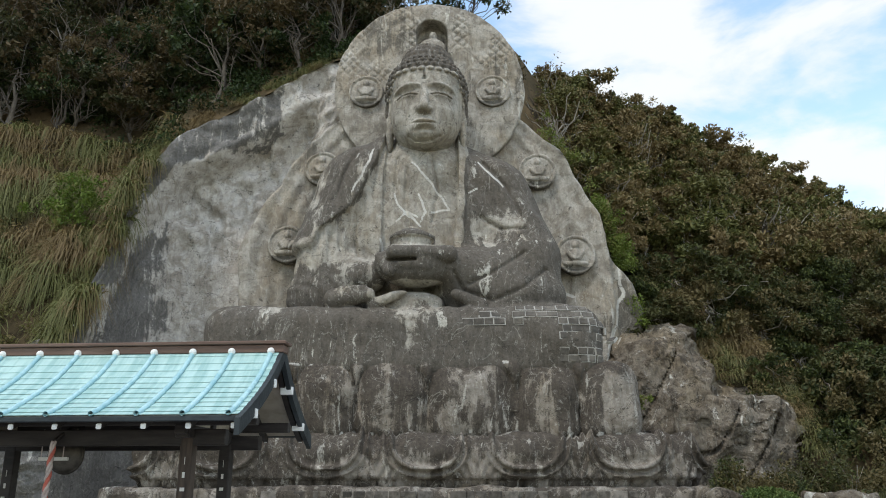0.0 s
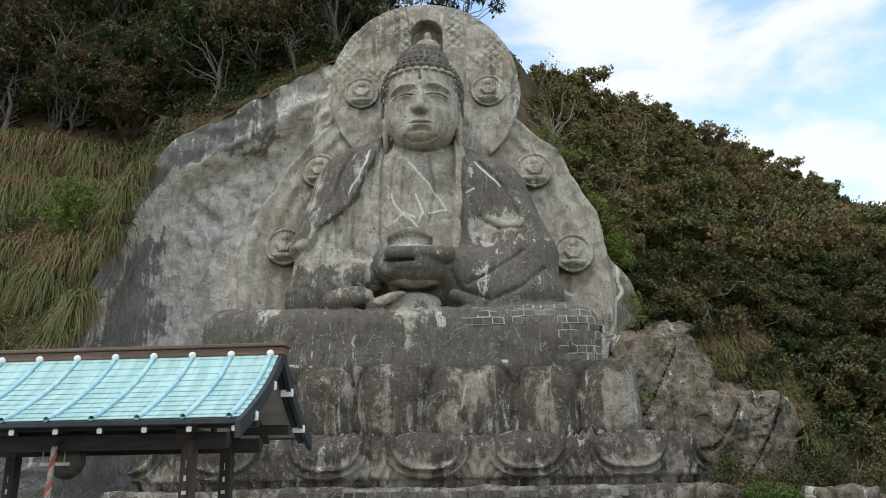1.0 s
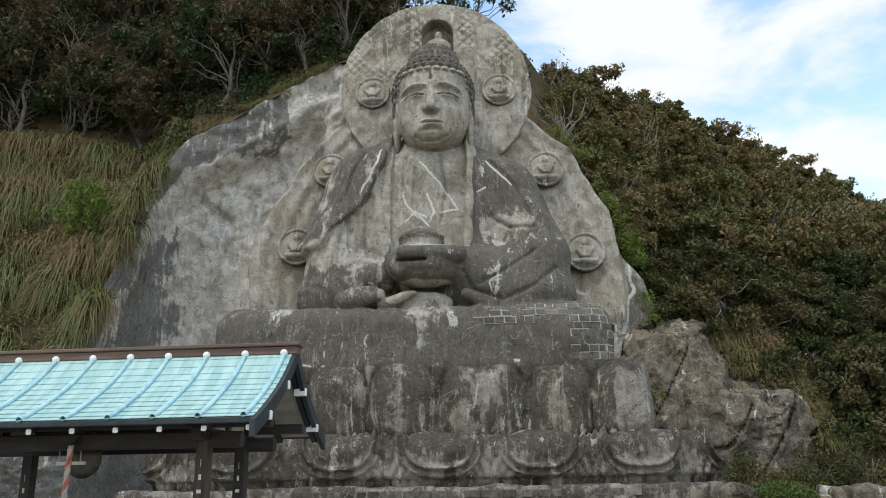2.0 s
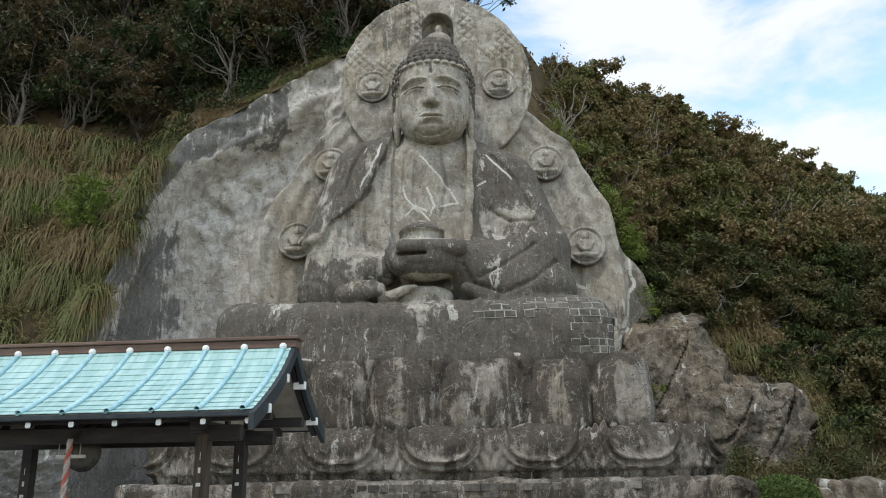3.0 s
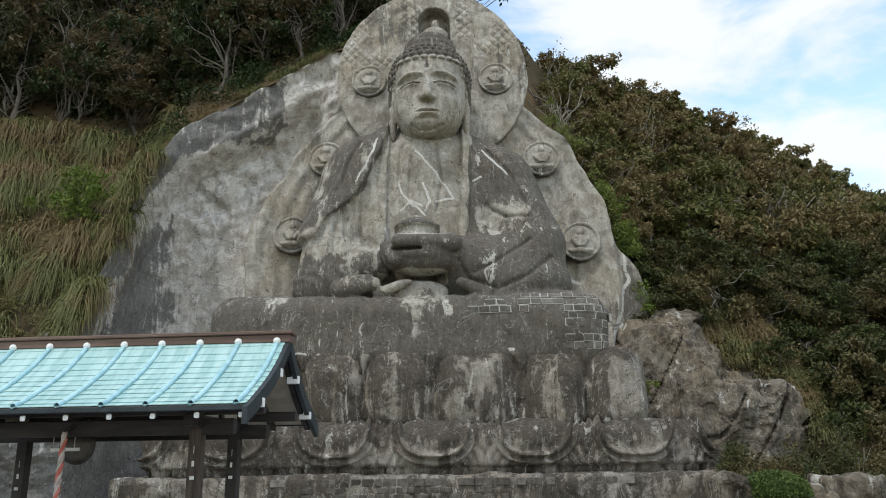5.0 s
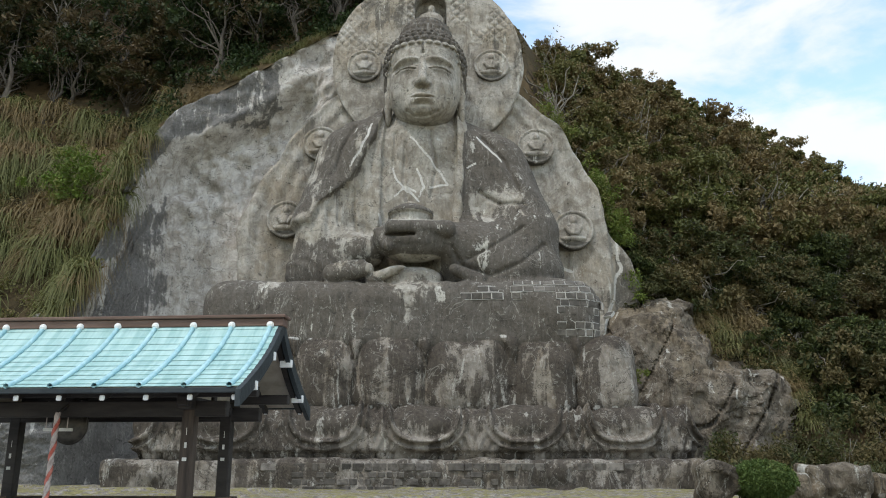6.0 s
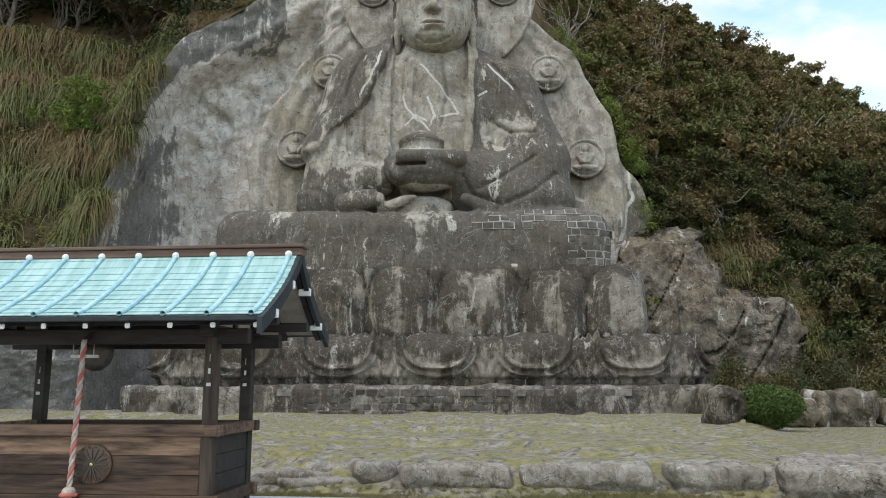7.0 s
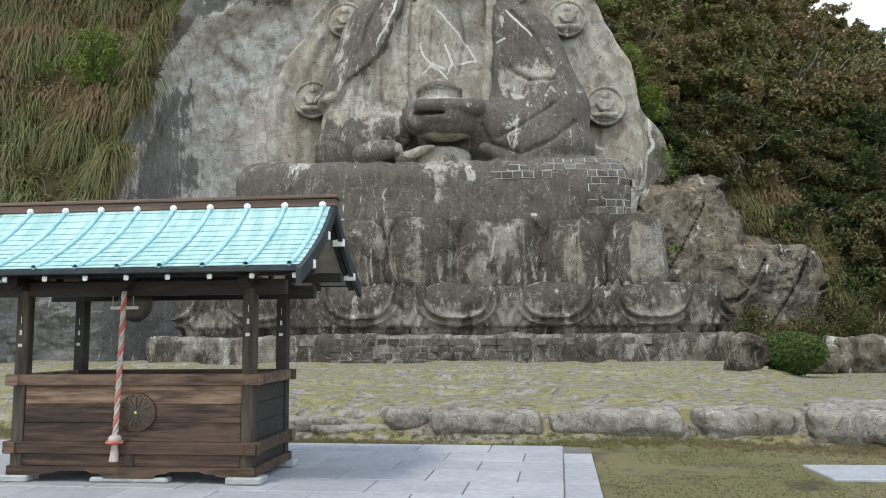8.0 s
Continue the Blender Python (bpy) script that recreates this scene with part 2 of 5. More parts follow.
BASE_STONE = plain("grey_footing_stone", (0.25, 0.26, 0.26), (0.36, 0.37, 0.37), 9, 0.85, bump=0.02)
BLOCK_STONE = plain("dark_wall_block", (0.06, 0.053, 0.046), (0.2, 0.183, 0.16), 3.5, 0.9, bump=0.06, local=False, vary=0.6)
MORTAR = plain("pale_mortar", (0.26, 0.25, 0.23), (0.42, 0.41, 0.38), 9, 0.9, local=False)
BRICK_STONE = plain("dark_repair_brick", (0.07, 0.064, 0.056), (0.17, 0.155, 0.135), 3, 0.9, bump=0.03, local=False, vary=0.4)


def copper():
    k = Nodes("green_copper")
    p = k.place()
    n1, n2 = k.noise(p, 7, 6, 0.6, 0.5), k.noise(k.place((6, 0.7, 0.7)), 2.2, 5, 0.6)
    col = k.mix(k.step(n2, 0.35, 0.65), (0.25, 0.42, 0.415), (0.385, 0.56, 0.55))
    col = k.mix(k.step(n1, 0.56, 0.7, 0, 0.5), col, (0.45, 0.62, 0.58))
    r = k.add("ObjectInfo").outputs["Random"]
    col = k.mix(k.step(r, 0.0, 1.0, 0.0, 0.12), col, (0.3, 0.48, 0.43))
    return k.done(col, 0.55, n1, 0.3, 0.01, spec=0.5)


COPPER = copper()
COPPER_RIB = plain("blue_green_rib", (0.25, 0.45, 0.5), (0.42, 0.62, 0.66), 8, 0.5, local=False)
COPPER_DARK = plain("dark_eave_copper", (0.016, 0.02, 0.023), (0.03, 0.038, 0.042), 8, 0.5, local=False)

# ---------- mesh helpers ----------


def mesh_of(name, verts, faces, material, smooth=False):
    me = bpy.data.meshes.new(name)
    verts, faces = np.asarray(verts, dtype=np.float32), np.asarray(faces, dtype=np.int32)
    n = faces.shape[1]
    me.vertices.add(len(verts))
    me.vertices.foreach_set("co", verts.ravel())
    me.loops.add(faces.size)
    me.loops.foreach_set("vertex_index", faces.ravel())
    me.polygons.add(len(faces))
    me.polygons.foreach_set("loop_start", np.arange(0, faces.size, n, dtype=np.int32))
    me.polygons.foreach_set("use_smooth", np.full(len(faces), smooth))
    me.materials.append(material)
    me.update(calc_edges=True)
    return me


def part(name, bm, material, parent, label="", smooth=False):
    """Links a bmesh or a mesh as one mesh object under a thing or a part."""
    if isinstance(bm, bmesh.types.BMesh):
        me = bpy.data.meshes.new(name)
        bm.to_mesh(me)
        bm.free()
        me.materials.append(material)
        if smooth:
            me.polygons.foreach_set("use_smooth", np.full(len(me.polygons), True))
    else:
        me = bm
    ob = new(name, me)
    ob.parent = parent
    return tagged(ob, label)


def slab(x0, x1, y0, y1, z0, z1, bevel=0.0, bm=None):
    """A box, with its edges rounded."""
    own = bmesh.new()
    bmesh.ops.create_cube(own, size=1)
    for v in own.verts:
        v.co = Vector(((x0 + x1) / 2 + v.co.x * (x1 - x0), (y0 + y1) / 2 + v.co.y * (y1 - y0), (z0 + z1) / 2 + v.co.z * (z1 - z0)))
    if bevel:
        bmesh.ops.bevel(own, geom=own.edges[:], offset=bevel, segments=1, affect="EDGES")
    if bm is None:
        return own
    tmp = bpy.data.meshes.new("tmp")
    own.to_mesh(tmp)
    own.free()
    bm.from_mesh(tmp)
    bpy.data.meshes.remove(tmp)
    return bm


def tube(points, radii, sides=6):
    """Vertices and quads of a tapering tube along points."""
    pts = np.asarray(points, dtype=float)
    verts, faces = [], []
    for i, p in enumerate(pts):
        d = pts[min(i + 1, len(pts) - 1)] - pts[max(i - 1, 0)]
        d /= np.linalg.norm(d) + 1e-9
        a = np.cross(d, (0.31, 0.95, 0.1))
        a /= np.linalg.norm(a) + 1e-9
        b = np.cross(d, a)
        for j in range(sides):
            w = 2 * math.pi * j / sides
            verts.append(p + radii[i] * (a * math.cos(w) + b * math.sin(w)))
    for i in range(len(pts) - 1):
        for j in range(sides):
            k = (j + 1) % sides
            faces.append((i * sides + j, i * sides + k, (i + 1) * sides + k, (i + 1) * sides + j))
    return np.array(verts), np.array(faces)


def joined(pieces):
    verts, faces, off = [], [], 0
    for v, f in pieces:
        verts.append(v)
        faces.append(np.asarray(f) + off)
        off += len(v)
    return np.concatenate(verts), np.concatenate(faces)


RNG = np.random.default_rng(7)
LATTICE = RNG.random((32, 32, 32)).astype(np.float32) * 2 - 1


def vnoise(x, y, z, size):
    """Smooth lattice noise in -1..1, features of the given size in metres."""
    total = 0
    ps = [np.asarray(c, dtype=np.float32) / size for c in (x, y, z)]
    ii = [np.floor(p).astype(np.int32) for p in ps]
    ff = [p - i for p, i in zip(ps, ii)]
    ff = [f * f * (3 - 2 * f) for f in ff]
    for a in (0, 1):
        for b in (0, 1):
            for c in (0, 1):
                w = (ff[0] if a else 1 - ff[0]) * (ff[1] if b else 1 - ff[1]) * (ff[2] if c else 1 - ff[2])
                total = total + w * LATTICE[(ii[0] + a) & 31, (ii[1] + b) & 31, (ii[2] + c) & 31]
    return total


def rough(x, y, z, size, octaves=4, gain=0.5):
    return sum(gain ** i * vnoise(x + 7.3 * i, y + 3.1 * i, z + 5.7 * i, size / 2 ** i) for i in range(octaves))


def ramp(v, lo, hi):
    t = np.clip((v - lo) / (hi - lo), 0, 1)
    return t * t * (3 - 2 * t)


# ---------- solid forms: fields and their surface ----------


def ell(P, c, r):
    q = [(p - a) / b for p, a, b in zip(P, c, r)]
    k0 = np.sqrt(q[0] ** 2 + q[1] ** 2 + q[2] ** 2) + 1e-6
    k1 = np.sqrt(sum((a / b) ** 2 for a, b in zip(q, r))) + 1e-6
    return k0 * (k0 - 1) / k1


def cap(P, a, b, ra, rb):
    a, b = np.array(a, dtype=np.float32), np.array(b, dtype=np.float32)
    d = b - a
    t = np.clip(sum((p - s) * e for p, s, e in zip(P, a, d)) / float(d @ d), 0, 1)
    return np.sqrt(sum((p - s - t * e) ** 2 for p, s, e in zip(P, a, d))) - (ra + (rb - ra) * t)


def rbox(P, c, h, r):
    q = [np.abs(p - a) - b + r for p, a, b in zip(P, c, h)]
    return np.sqrt(sum(np.maximum(v, 0) ** 2 for v in q)) + np.minimum(np.maximum(np.maximum(q[0], q[1]), q[2]), 0) - r


def smin(a, b, k):
    h = np.clip(0.5 + 0.5 * (b - a) / k, 0, 1)
    return b + (a - b) * h - k * h * (1 - h)


def smax(a, b, k):
    return -smin(-a, -b, k)


def surface(field, lo, hi, step):
    """The zero surface of field(P) in a box, as vertices and quads (surface nets)."""
    ax = [np.arange(a, b + step, step, dtype=np.float32) for a, b in zip(lo, hi)]
    P = np.meshgrid(*ax, indexing="ij")
    F = field(P).astype(np.float32)
    for i in range(3):
        F[(slice(None),) * i + (0,)] = np.maximum(F[(slice(None),) * i + (0,)], step * 0.2)
        F[(slice(None),) * i + (-1,)] = np.maximum(F[(slice(None),) * i + (-1,)], step * 0.2)
    n = np.array(F.shape) - 1
    acc, cnt = np.zeros((*n, 3), dtype=np.float32), np.zeros(n, dtype=np.float32)
    inside = F < 0

    def cut(o, a):
        return tuple(slice(s, s + m) for s, m in zip(o, n)) if a is None else None

    for a in range(3):
        for u in (0, 1):
            for w in (0, 1):
                o0 = [0, 0, 0]
                o0[(a + 1) % 3], o0[(a + 2) % 3] = u, w
                o1 = list(o0)
                o1[a] = 1
                s0, s1 = cut(o0, None), cut(o1, None)
                f0, f1 = F[s0], F[s1]
                cross = inside[s0] != inside[s1]
                t = np.where(cross, f0 / np.where(cross, f0 - f1, 1), 0)
                for i in range(3):
                    acc[..., i] += cross * (t if i == a else o0[i])
                cnt += cross
    used = cnt > 0
    index = np.full(n, -1, dtype=np.int32)
    index[used] = np.arange(used.sum())
    where = np.argwhere(used)
    verts = (where + acc[used] / cnt[used][:, None]) * step + np.array(lo, dtype=np.float32)
    faces = []
    for a in range(3):
        b, c = (a + 1) % 3, (a + 2) % 3
        s0 = [slice(1, m) for m in n]
        s1 = [slice(1, m) for m in n]
        s0[a], s1[a] = slice(0, n[a]), slice(1, n[a] + 1)
        i0, i1 = inside[tuple(s0)], inside[tuple(s1)]
        for flip in (False, True):
            e = np.argwhere((i0 & ~i1) if not flip else (~i0 & i1))
            off = np.ones(3, dtype=int)
            off[a] = 0
            e = e + off
            quad = []
            for du, dw in ((-1, -1), (0, -1), (0, 0), (-1, 0)):
                g = e.copy()
                g[:, b] += du
                g[:, c] += dw
                quad.append(index[g[:, 0], g[:, 1], g[:, 2]])
            quad = np.stack(quad, axis=1)
            faces.append(quad[:, ::-1] if flip else quad)
    return verts, np.concatenate(faces)


def stained(me, weather_shade, lime=None):
    """Where crust, painted shade and lime lie on a stone mesh, from functions of the place."""
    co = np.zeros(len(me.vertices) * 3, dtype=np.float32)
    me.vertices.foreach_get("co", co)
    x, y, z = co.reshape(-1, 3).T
    for key, grow in (("weather_shade", weather_shade), ("lime", lime)):
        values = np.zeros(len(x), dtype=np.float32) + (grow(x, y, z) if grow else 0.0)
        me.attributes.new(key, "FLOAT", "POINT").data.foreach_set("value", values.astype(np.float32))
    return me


def thing(name, me, label, category, kind="", group=""):
    return tagged(new(name, me), label, category, group, kind)


# ---------- the hillside and the cut cliff ----------
EDGE_X = (-70, -26, -20.6, -19.6, -19.0, -17, -12, -7.7, -3, 5.2, 8, 10, 11.6, 12.6, 14.5, 18.2, 19.6, 22, 26, 90)
EDGE_Z = (7.2, 7.4, 9.8, 16, 21, 24.3, 27.6, 30.4, 32, 23, 20, 17.0, 13.2, 9.8, 7.4, 6.4, 3.6, -0.2, -0.4, -0.4)
EDGE_Y = (38, 43, 45, 46.6, 48, 50, 50.5, 51, 51.5, 52, 52, 51.5, 51, 50, 48.5, 47.5, 46, 44, 42, 36)
CREST_X = (-70, -20, -8, -3, 2, 6, 12, 23, 31.7, 42, 47, 60, 90)
CREST_Y = (100, 95, 72, 62, 60, 60, 70, 80, 80, 80, 80, 80, 80)
CREST_Z = (84, 76, 50, 40, 39, 37.6, 36.6, 38.2, 32.8, 27.2, 24.2, 16.5, 6)


def hill_point(x, t):
    """A place on the hillside: t 0 at the cliff's top or the foot, 1 at the crest, then down behind it."""
    z0, y0 = np.interp(x, EDGE_X, EDGE_Z), np.interp(x, EDGE_X, EDGE_Y)
    y1, z1 = np.interp(x, CREST_X, CREST_Y), np.interp(x, CREST_X, CREST_Z)
    up = np.clip(t, 0, 1)
    y = y0 + (y1 - y0) * t
    bend = np.interp(x, (-30, -18, 0, 20), (0.92, 1.0, 1.0, 0.92))
    z = z0 + (z1 - z0) * up ** bend - np.maximum(t - 1, 0) * 30
    bump = ramp(t, 0.03, 0.2) * 1.1
    return y, z + bump * rough(x, y, z * 0, 9.0, 3)


def build_hill():
    xs, ts = np.linspace(-70, 90, 200), np.concatenate([np.linspace(0, 1, 60), np.linspace(1.05, 2.0, 12)])
    X, T = np.meshgrid(xs, ts, indexing="ij")
    Y, Z = hill_point(X, T)
    V = np.stack([X, Y, Z], -1).reshape(-1, 3)
    m = len(ts)
    i, j = np.meshgrid(np.arange(len(xs) - 1), np.arange(m - 1), indexing="ij")
    q = (i * m + j).ravel()
    me = mesh_of("hillside", V, np.stack([q, q + m, q + m + 1, q + 1], 1), SOIL_HILL, True)
    return thing("ground_hillside", me, "steep wooded hillside with dark leaf-strewn soil", "hillside", "structure")


def build_cliff():
    """The quarried wall: hollow in the middle, a proud rough band along its top."""
    xs, vs = np.arange(-34, 8.01, 0.14), np.linspace(0, 1, 190)
    X, W = np.meshgrid(xs, vs, indexing="ij")
    top, yt = np.interp(X, EDGE_X, EDGE_Z), np.interp(X, EDGE_X, EDGE_Y)
    Z = -0.3 + (top + 0.5) * W
    below = top - Z
    hollow = 1.8 * ramp(below, 2.2 + 0.8 * vnoise(X, X * 0, X * 0 + 5, 3.0), 4.0) * ramp(X, -20.5, -16.5) * ramp(-X, 8.0, 9.5)
    lean = -1.5 * ramp(below, 12, 28)
    fold = 0.5 * np.sin(X * 1.25 + 0.35 * np.sin(Z * 0.3)) * ramp(-X, 14.5, 19)
    Y = yt + hollow + lean + fold
    chisel = ramp(below, 1.5, 4) * ramp(9.5 - below, 0, 3)
    Y = Y + 0.28 * rough(X, Y, Z, 4.0, 3) + (0.1 + 0.3 * chisel) * rough(X, Y * 0.4, Z, 0.95, 4, 0.6) + 0.55 * rough(X, Y * 0.4, Z, 2.2, 4) * ramp(2.6 - below, 0, 0.8)
    Y = np.where(W > 0.999, yt + 0.6, Y)
    V = np.stack([X, Y, Z], -1).reshape(-1, 3)
    m = len(vs)
    i, j = np.meshgrid(np.arange(len(xs) - 1), np.arange(m - 1), indexing="ij")
    q = (i * m + j).ravel()
    me = mesh_of("cliff", V, np.stack([q, q + m, q + m + 1, q + 1], 1), STONE_CLIFF, True)

    def weather_shade(x, y, z):
        top = np.interp(x, EDGE_X, EDGE_Z) - z
        # left end: shade below the overhanging grass painted in together with mineral stain
        stain_shade = ramp(-x + 0.4 * vnoise(x, y, z, 2.0), 17.0, 19.3) * ramp(top, 1, 6)
        foot = ramp(7.5 + 1.5 * vnoise(x * 2, y, z * 0.3, 1.5) - z, 0, 2.5) * ramp(-x, 12.0, 13.5)
        lip = 0.4 * ramp(3.0 + vnoise(x, y, z, 2.0) - top, 0, 0.8)
        return 0.44 + 0.1 * vnoise(x, y, z, 3.0) + 0.5 * np.maximum(stain_shade, foot) + lip * ramp(-x, 9, 12)
    stained(me, weather_shade, lambda x, y, z: 0.55 * ramp(vnoise(x * 2.5, y * 0, z * 0.25, 1.0), 0.5, 0.8) * ramp(-x, 12, 14) * ramp(10 - z, 0, 3))
    return thing("wall_cliff", me, "quarried pale grey tuff cliff with dark water streaks", "cliff", "structure")


def build_outcrop():
    """Broken natural rock beside the throne, sloping down to the shrubs."""
    def field(P):
        x, y, z = P
        d = ell(P, (13.0, 49.5, 3.5), (4.2, 4.5, 7.2))
        d = smin(d, ell(P, (16.2, 49.0, 2.2), (4.4, 4.6, 5.6)), 0.8)
        d = smin(d, rbox(P, (17.5, 48.5, 2.5), (2.6, 3.0, 3.8), 0.8), 0.6)
        along, across = x * 0.55 + z * 0.9, x * 0.85 - z * 0.5
        ridged = sum(g * (0.45 - np.abs(vnoise(along * 0.6 + 5 * w, y, across + 3 * w, w))) for w, g in ((3.6, 1.0), (1.7, 0.55), (0.8, 0.22)))
        facet = np.round(2.5 * vnoise(x - z * 0.8, y, z * 0.8, 2.2)) / 2.5
        crack = np.abs(vnoise(along * 0.5, y, across, 2.0))
        return d - ridged - 0.45 * facet - 0.2 * np.round(2.5 * vnoise(x + z, y, z - x * 0.5, 1.0)) / 2.5 + 0.45 * ramp(0.09 - crack, 0, 0.09)
    v, f = surface(field, (7.5, 43, -0.4), (22, 53, 12), 0.13)
    return thing("rock_outcrop", mesh_of("outcrop", v, f, STONE_ROCK, False), "broken brown-grey rock outcrop beside the carved throne", "rock")


build_hill()
build_cliff()
build_outcrop()

# ---------- the carved figure ----------
CX = -1.05


def groove(u, z, line, width):
    """How deep in a cut along a line of points of the front view, 0 to 1."""
    best = None
    for (a, b), (e, f) in zip(line[:-1], line[1:]):
        L2 = (e - a) ** 2 + (f - b) ** 2
        t = np.clip(((u - a) * (e - a) + (z - b) * (f - b)) / L2, 0, 1)
        q = (u - a - t * (e - a)) ** 2 + (z - b - t * (f - b)) ** 2
        best = q if best is None else np.minimum(best, q)
    return np.exp(-best / (width * width))


def terrace(u, z, line, width):
    """1 on one side of a line of points given from top to bottom, 0 on the other, for overlapping cloth."""
    zs = [p[1] for p in line][::-1]
    xs = [p[0] for p in line][::-1]
    return ramp(u - np.interp(z, zs, xs), -width, width)


# lines of the robe in the front view, from CX, top to bottom
SLEEVE = [(-2.3, 21.6), (-2.7, 20.1), (-3.6, 18.1), (-4.1, 17.2), (-5.1, 16.35), (-5.9, 15.7), (-6.2, 14.7)]
CHEST_LEFT = [(-2.1, 21.6), (-2.3, 19.2), (-2.35, 17.0), (-2.25, 15.2), (-2.6, 13.0)]
HEM_OUT = [(2.6, 21.6), (2.55, 18.7), (2.48, 16.6), (2.25, 14.8)]
HEM_IN = [(2.05, 21.6), (2.1, 18.7), (1.95, 16.6), (1.78, 14.8)]
CREASES = [[(-3.9, 20.8), (-4.6, 19.2), (-5.0, 17.6)], [(-5.3, 15.6), (-5.2, 14.2), (-4.4, 13.0)], [(-3.9, 16.8), (-3.8, 14.8), (-3.3, 13.0)], [(-4.7, 16.2), (-4.7, 14.8), (-4.2, 13.4)],
           [(3.6, 20.2), (4.9, 18.6), (5.7, 16.6)], [(3.4, 16.6), (4.6, 15.8), (5.9, 15.7)], [(-0.9, 19.6), (-1.0, 17.2), (-0.6, 15.6)], [(-1.5, 20.4), (-1.6, 18.2)], [(0.5, 20.4), (0.9, 18.0), (0.6, 16.2)]]
LIME_RUNS = [[(-0.58, 19.95), (1.24, 17.66), (1.57, 17.0), (0.5, 16.8)], [(-1.67, 18.1), (-1.34, 17.2), (-0.15, 15.95)], [(-0.25, 17.97), (0.25, 16.83), (-0.08, 16.2)], [(-1.5, 16.3), (-0.9, 16.9), (-0.3, 16.5)],
             [(3.3, 20.2), (4.7, 18.5)], [(2.6, 18.0), (3.2, 18.4)], [(-2.4, 15.2), (-2.2, 14.4)], [(-2.75, 21.2), (-3.5, 19.2), (-4.0, 18.0)]]


def body_field(P):
    x, y, z = P
    u = x - CX
    p = (u, y, z)
    facing = ramp(46.9 - y, 0, 0.5)
    # trunk, sloping shoulders, upper arms under the mantle
    d = ell(p, (0.1, 46.7, 16), (5.2, 2.6, 6.3))
    d = smin(d, cap(p, (-3.5, 46.7, 19.4), (4.1, 46.7, 19.1), 1.6, 1.6), 1.2)
    d = smin(d, cap(p, (-4.2, 46.5, 18.9), (-5.6, 45.6, 14.2), 1.45, 1.5), 1.0)
    d = smin(d, cap(p, (4.7, 46.5, 18.6), (6.1, 45.3, 14.4), 1.5, 1.55), 1.0)
    d = smin(d, cap(p, (0, 46.6, 19.6), (0, 46.5, 21.6), 2.5, 1.9), 0.8)
    # the robe lies proud of the bare chest; a mantle lies over the robe on one arm
    robe = 1 - terrace(u, z, CHEST_LEFT, 0.06) + terrace(u, z, HEM_IN, 0.06)
    over = (1 - terrace(u, z, SLEEVE, 0.05)) * ramp(z, 14.4, 14.9)
    band = terrace(u, z, HEM_IN, 0.05) * (1 - terrace(u, z, HEM_OUT, 0.05))
    d = d - (0.3 * robe + 0.42 * over + 0.16 * band) * facing
    for line in CREASES:
        d = d + 0.2 * groove(u, z, line, 0.11) * facing
    # long soft folds: vertical under the mantle, slanting on the other arm
    hang = np.sin((u + 0.12 * (z - 15) + 0.3 * vnoise(x, y, z, 3.0)) * 2 * math.pi / 1.0)
    d = d - 0.07 * hang * ramp(-2.6 - u, 0, 0.4) * (1 - over) * ramp(z, 12, 13.5) * facing
    slant = np.sin((0.8 * z + 0.75 * u + 0.7 * vnoise(x, y, z, 2.6)) * 2 * math.pi / 1.9)
    d = d - 0.035 * slant * ramp(u - 2.8, 0, 0.5) * facing
    d = d - 0.03 * np.sin((0.5 * z + u) * 2 * math.pi / 1.5) * over * facing
    # pocket of the sleeve under the shoulder
    d = smax(d, -cap(p, (3.5, 43.9, 18.2), (4.5, 43.9, 17.45), 0.12, 0.42), 0.12)
    # forearms and wide sleeves falling to the lap
    fold = vnoise(x * 0.6 + z * 0.5, y, z - 0.3 * x, 1.3)
    d = smin(d, cap(p, (6.1, 45.2, 13.6), (1.6, 43.3, 13.2), 1.4, 1.0) - 0.07 * fold, 1.3)
    d = smin(d, ell(p, (4.6, 44.8, 11.8), (3.6, 2.2, 2.1)) - 0.08 * fold, 1.0)
    for line in ([(1.7, 12.9), (2.3, 11.9), (3.9, 11.3)], [(5.8, 14.2), (4.0, 12.9), (2.6, 12.2)], [(6.9, 13.2), (5.6, 12.0), (4.2, 11.4)], [(-6.4, 13.6), (-5.2, 12.6), (-3.4, 12.3)], [(-6.9, 12.6), (-5.6, 11.9)]):
        d = d + 0.16 * groove(u, z, line, 0.1)
    d = smin(d, cap(p, (-5.7, 45.3, 13.6), (-2.8, 43.9, 12.9), 1.2, 0.85) - 0.05 * fold, 0.5)
    sweep = np.sin((z + 0.55 * u + 0.4 * fold) * 2 * math.pi / 0.8)
    d = smin(d, ell(p, (-5.3, 45.4, 12.0), (2.5, 1.8, 1.9)) - 0.04 * sweep, 0.9)
    # crossed legs under cloth, rounded knees
    big = vnoise(x, y, z + 9, 2.6)
    legs = rbox(P, (-2.0, 45.6, 8.85), (10.55, 3.7, 2.1), 1.1)
    legs = smin(legs, ell(P, (-10.6, 43.9, 9.4), (2.15, 2.05, 1.65)), 0.6)
    legs = smin(legs, ell(P, (6.0, 43.4, 9.2), (2.7, 1.75, 2.0)), 0.6)
    fan = np.sin(np.arctan2(u, 14.6 - z) * 22 + 1.4 * big)
    chip = np.round(2.0 * vnoise(x, y * 0, z * 1.4, 1.4)) / 2.0
    legs = legs - 0.05 * fan * ramp(8.5 - np.abs(u), 0, 2) * ramp(z, 8.2, 9.2) - 0.05 * rough(x, y, z, 2.0, 4, 0.55) - 0.05 * chip * ramp(7.5 + u, 0, 1)
    d = smin(d, legs, 0.3)
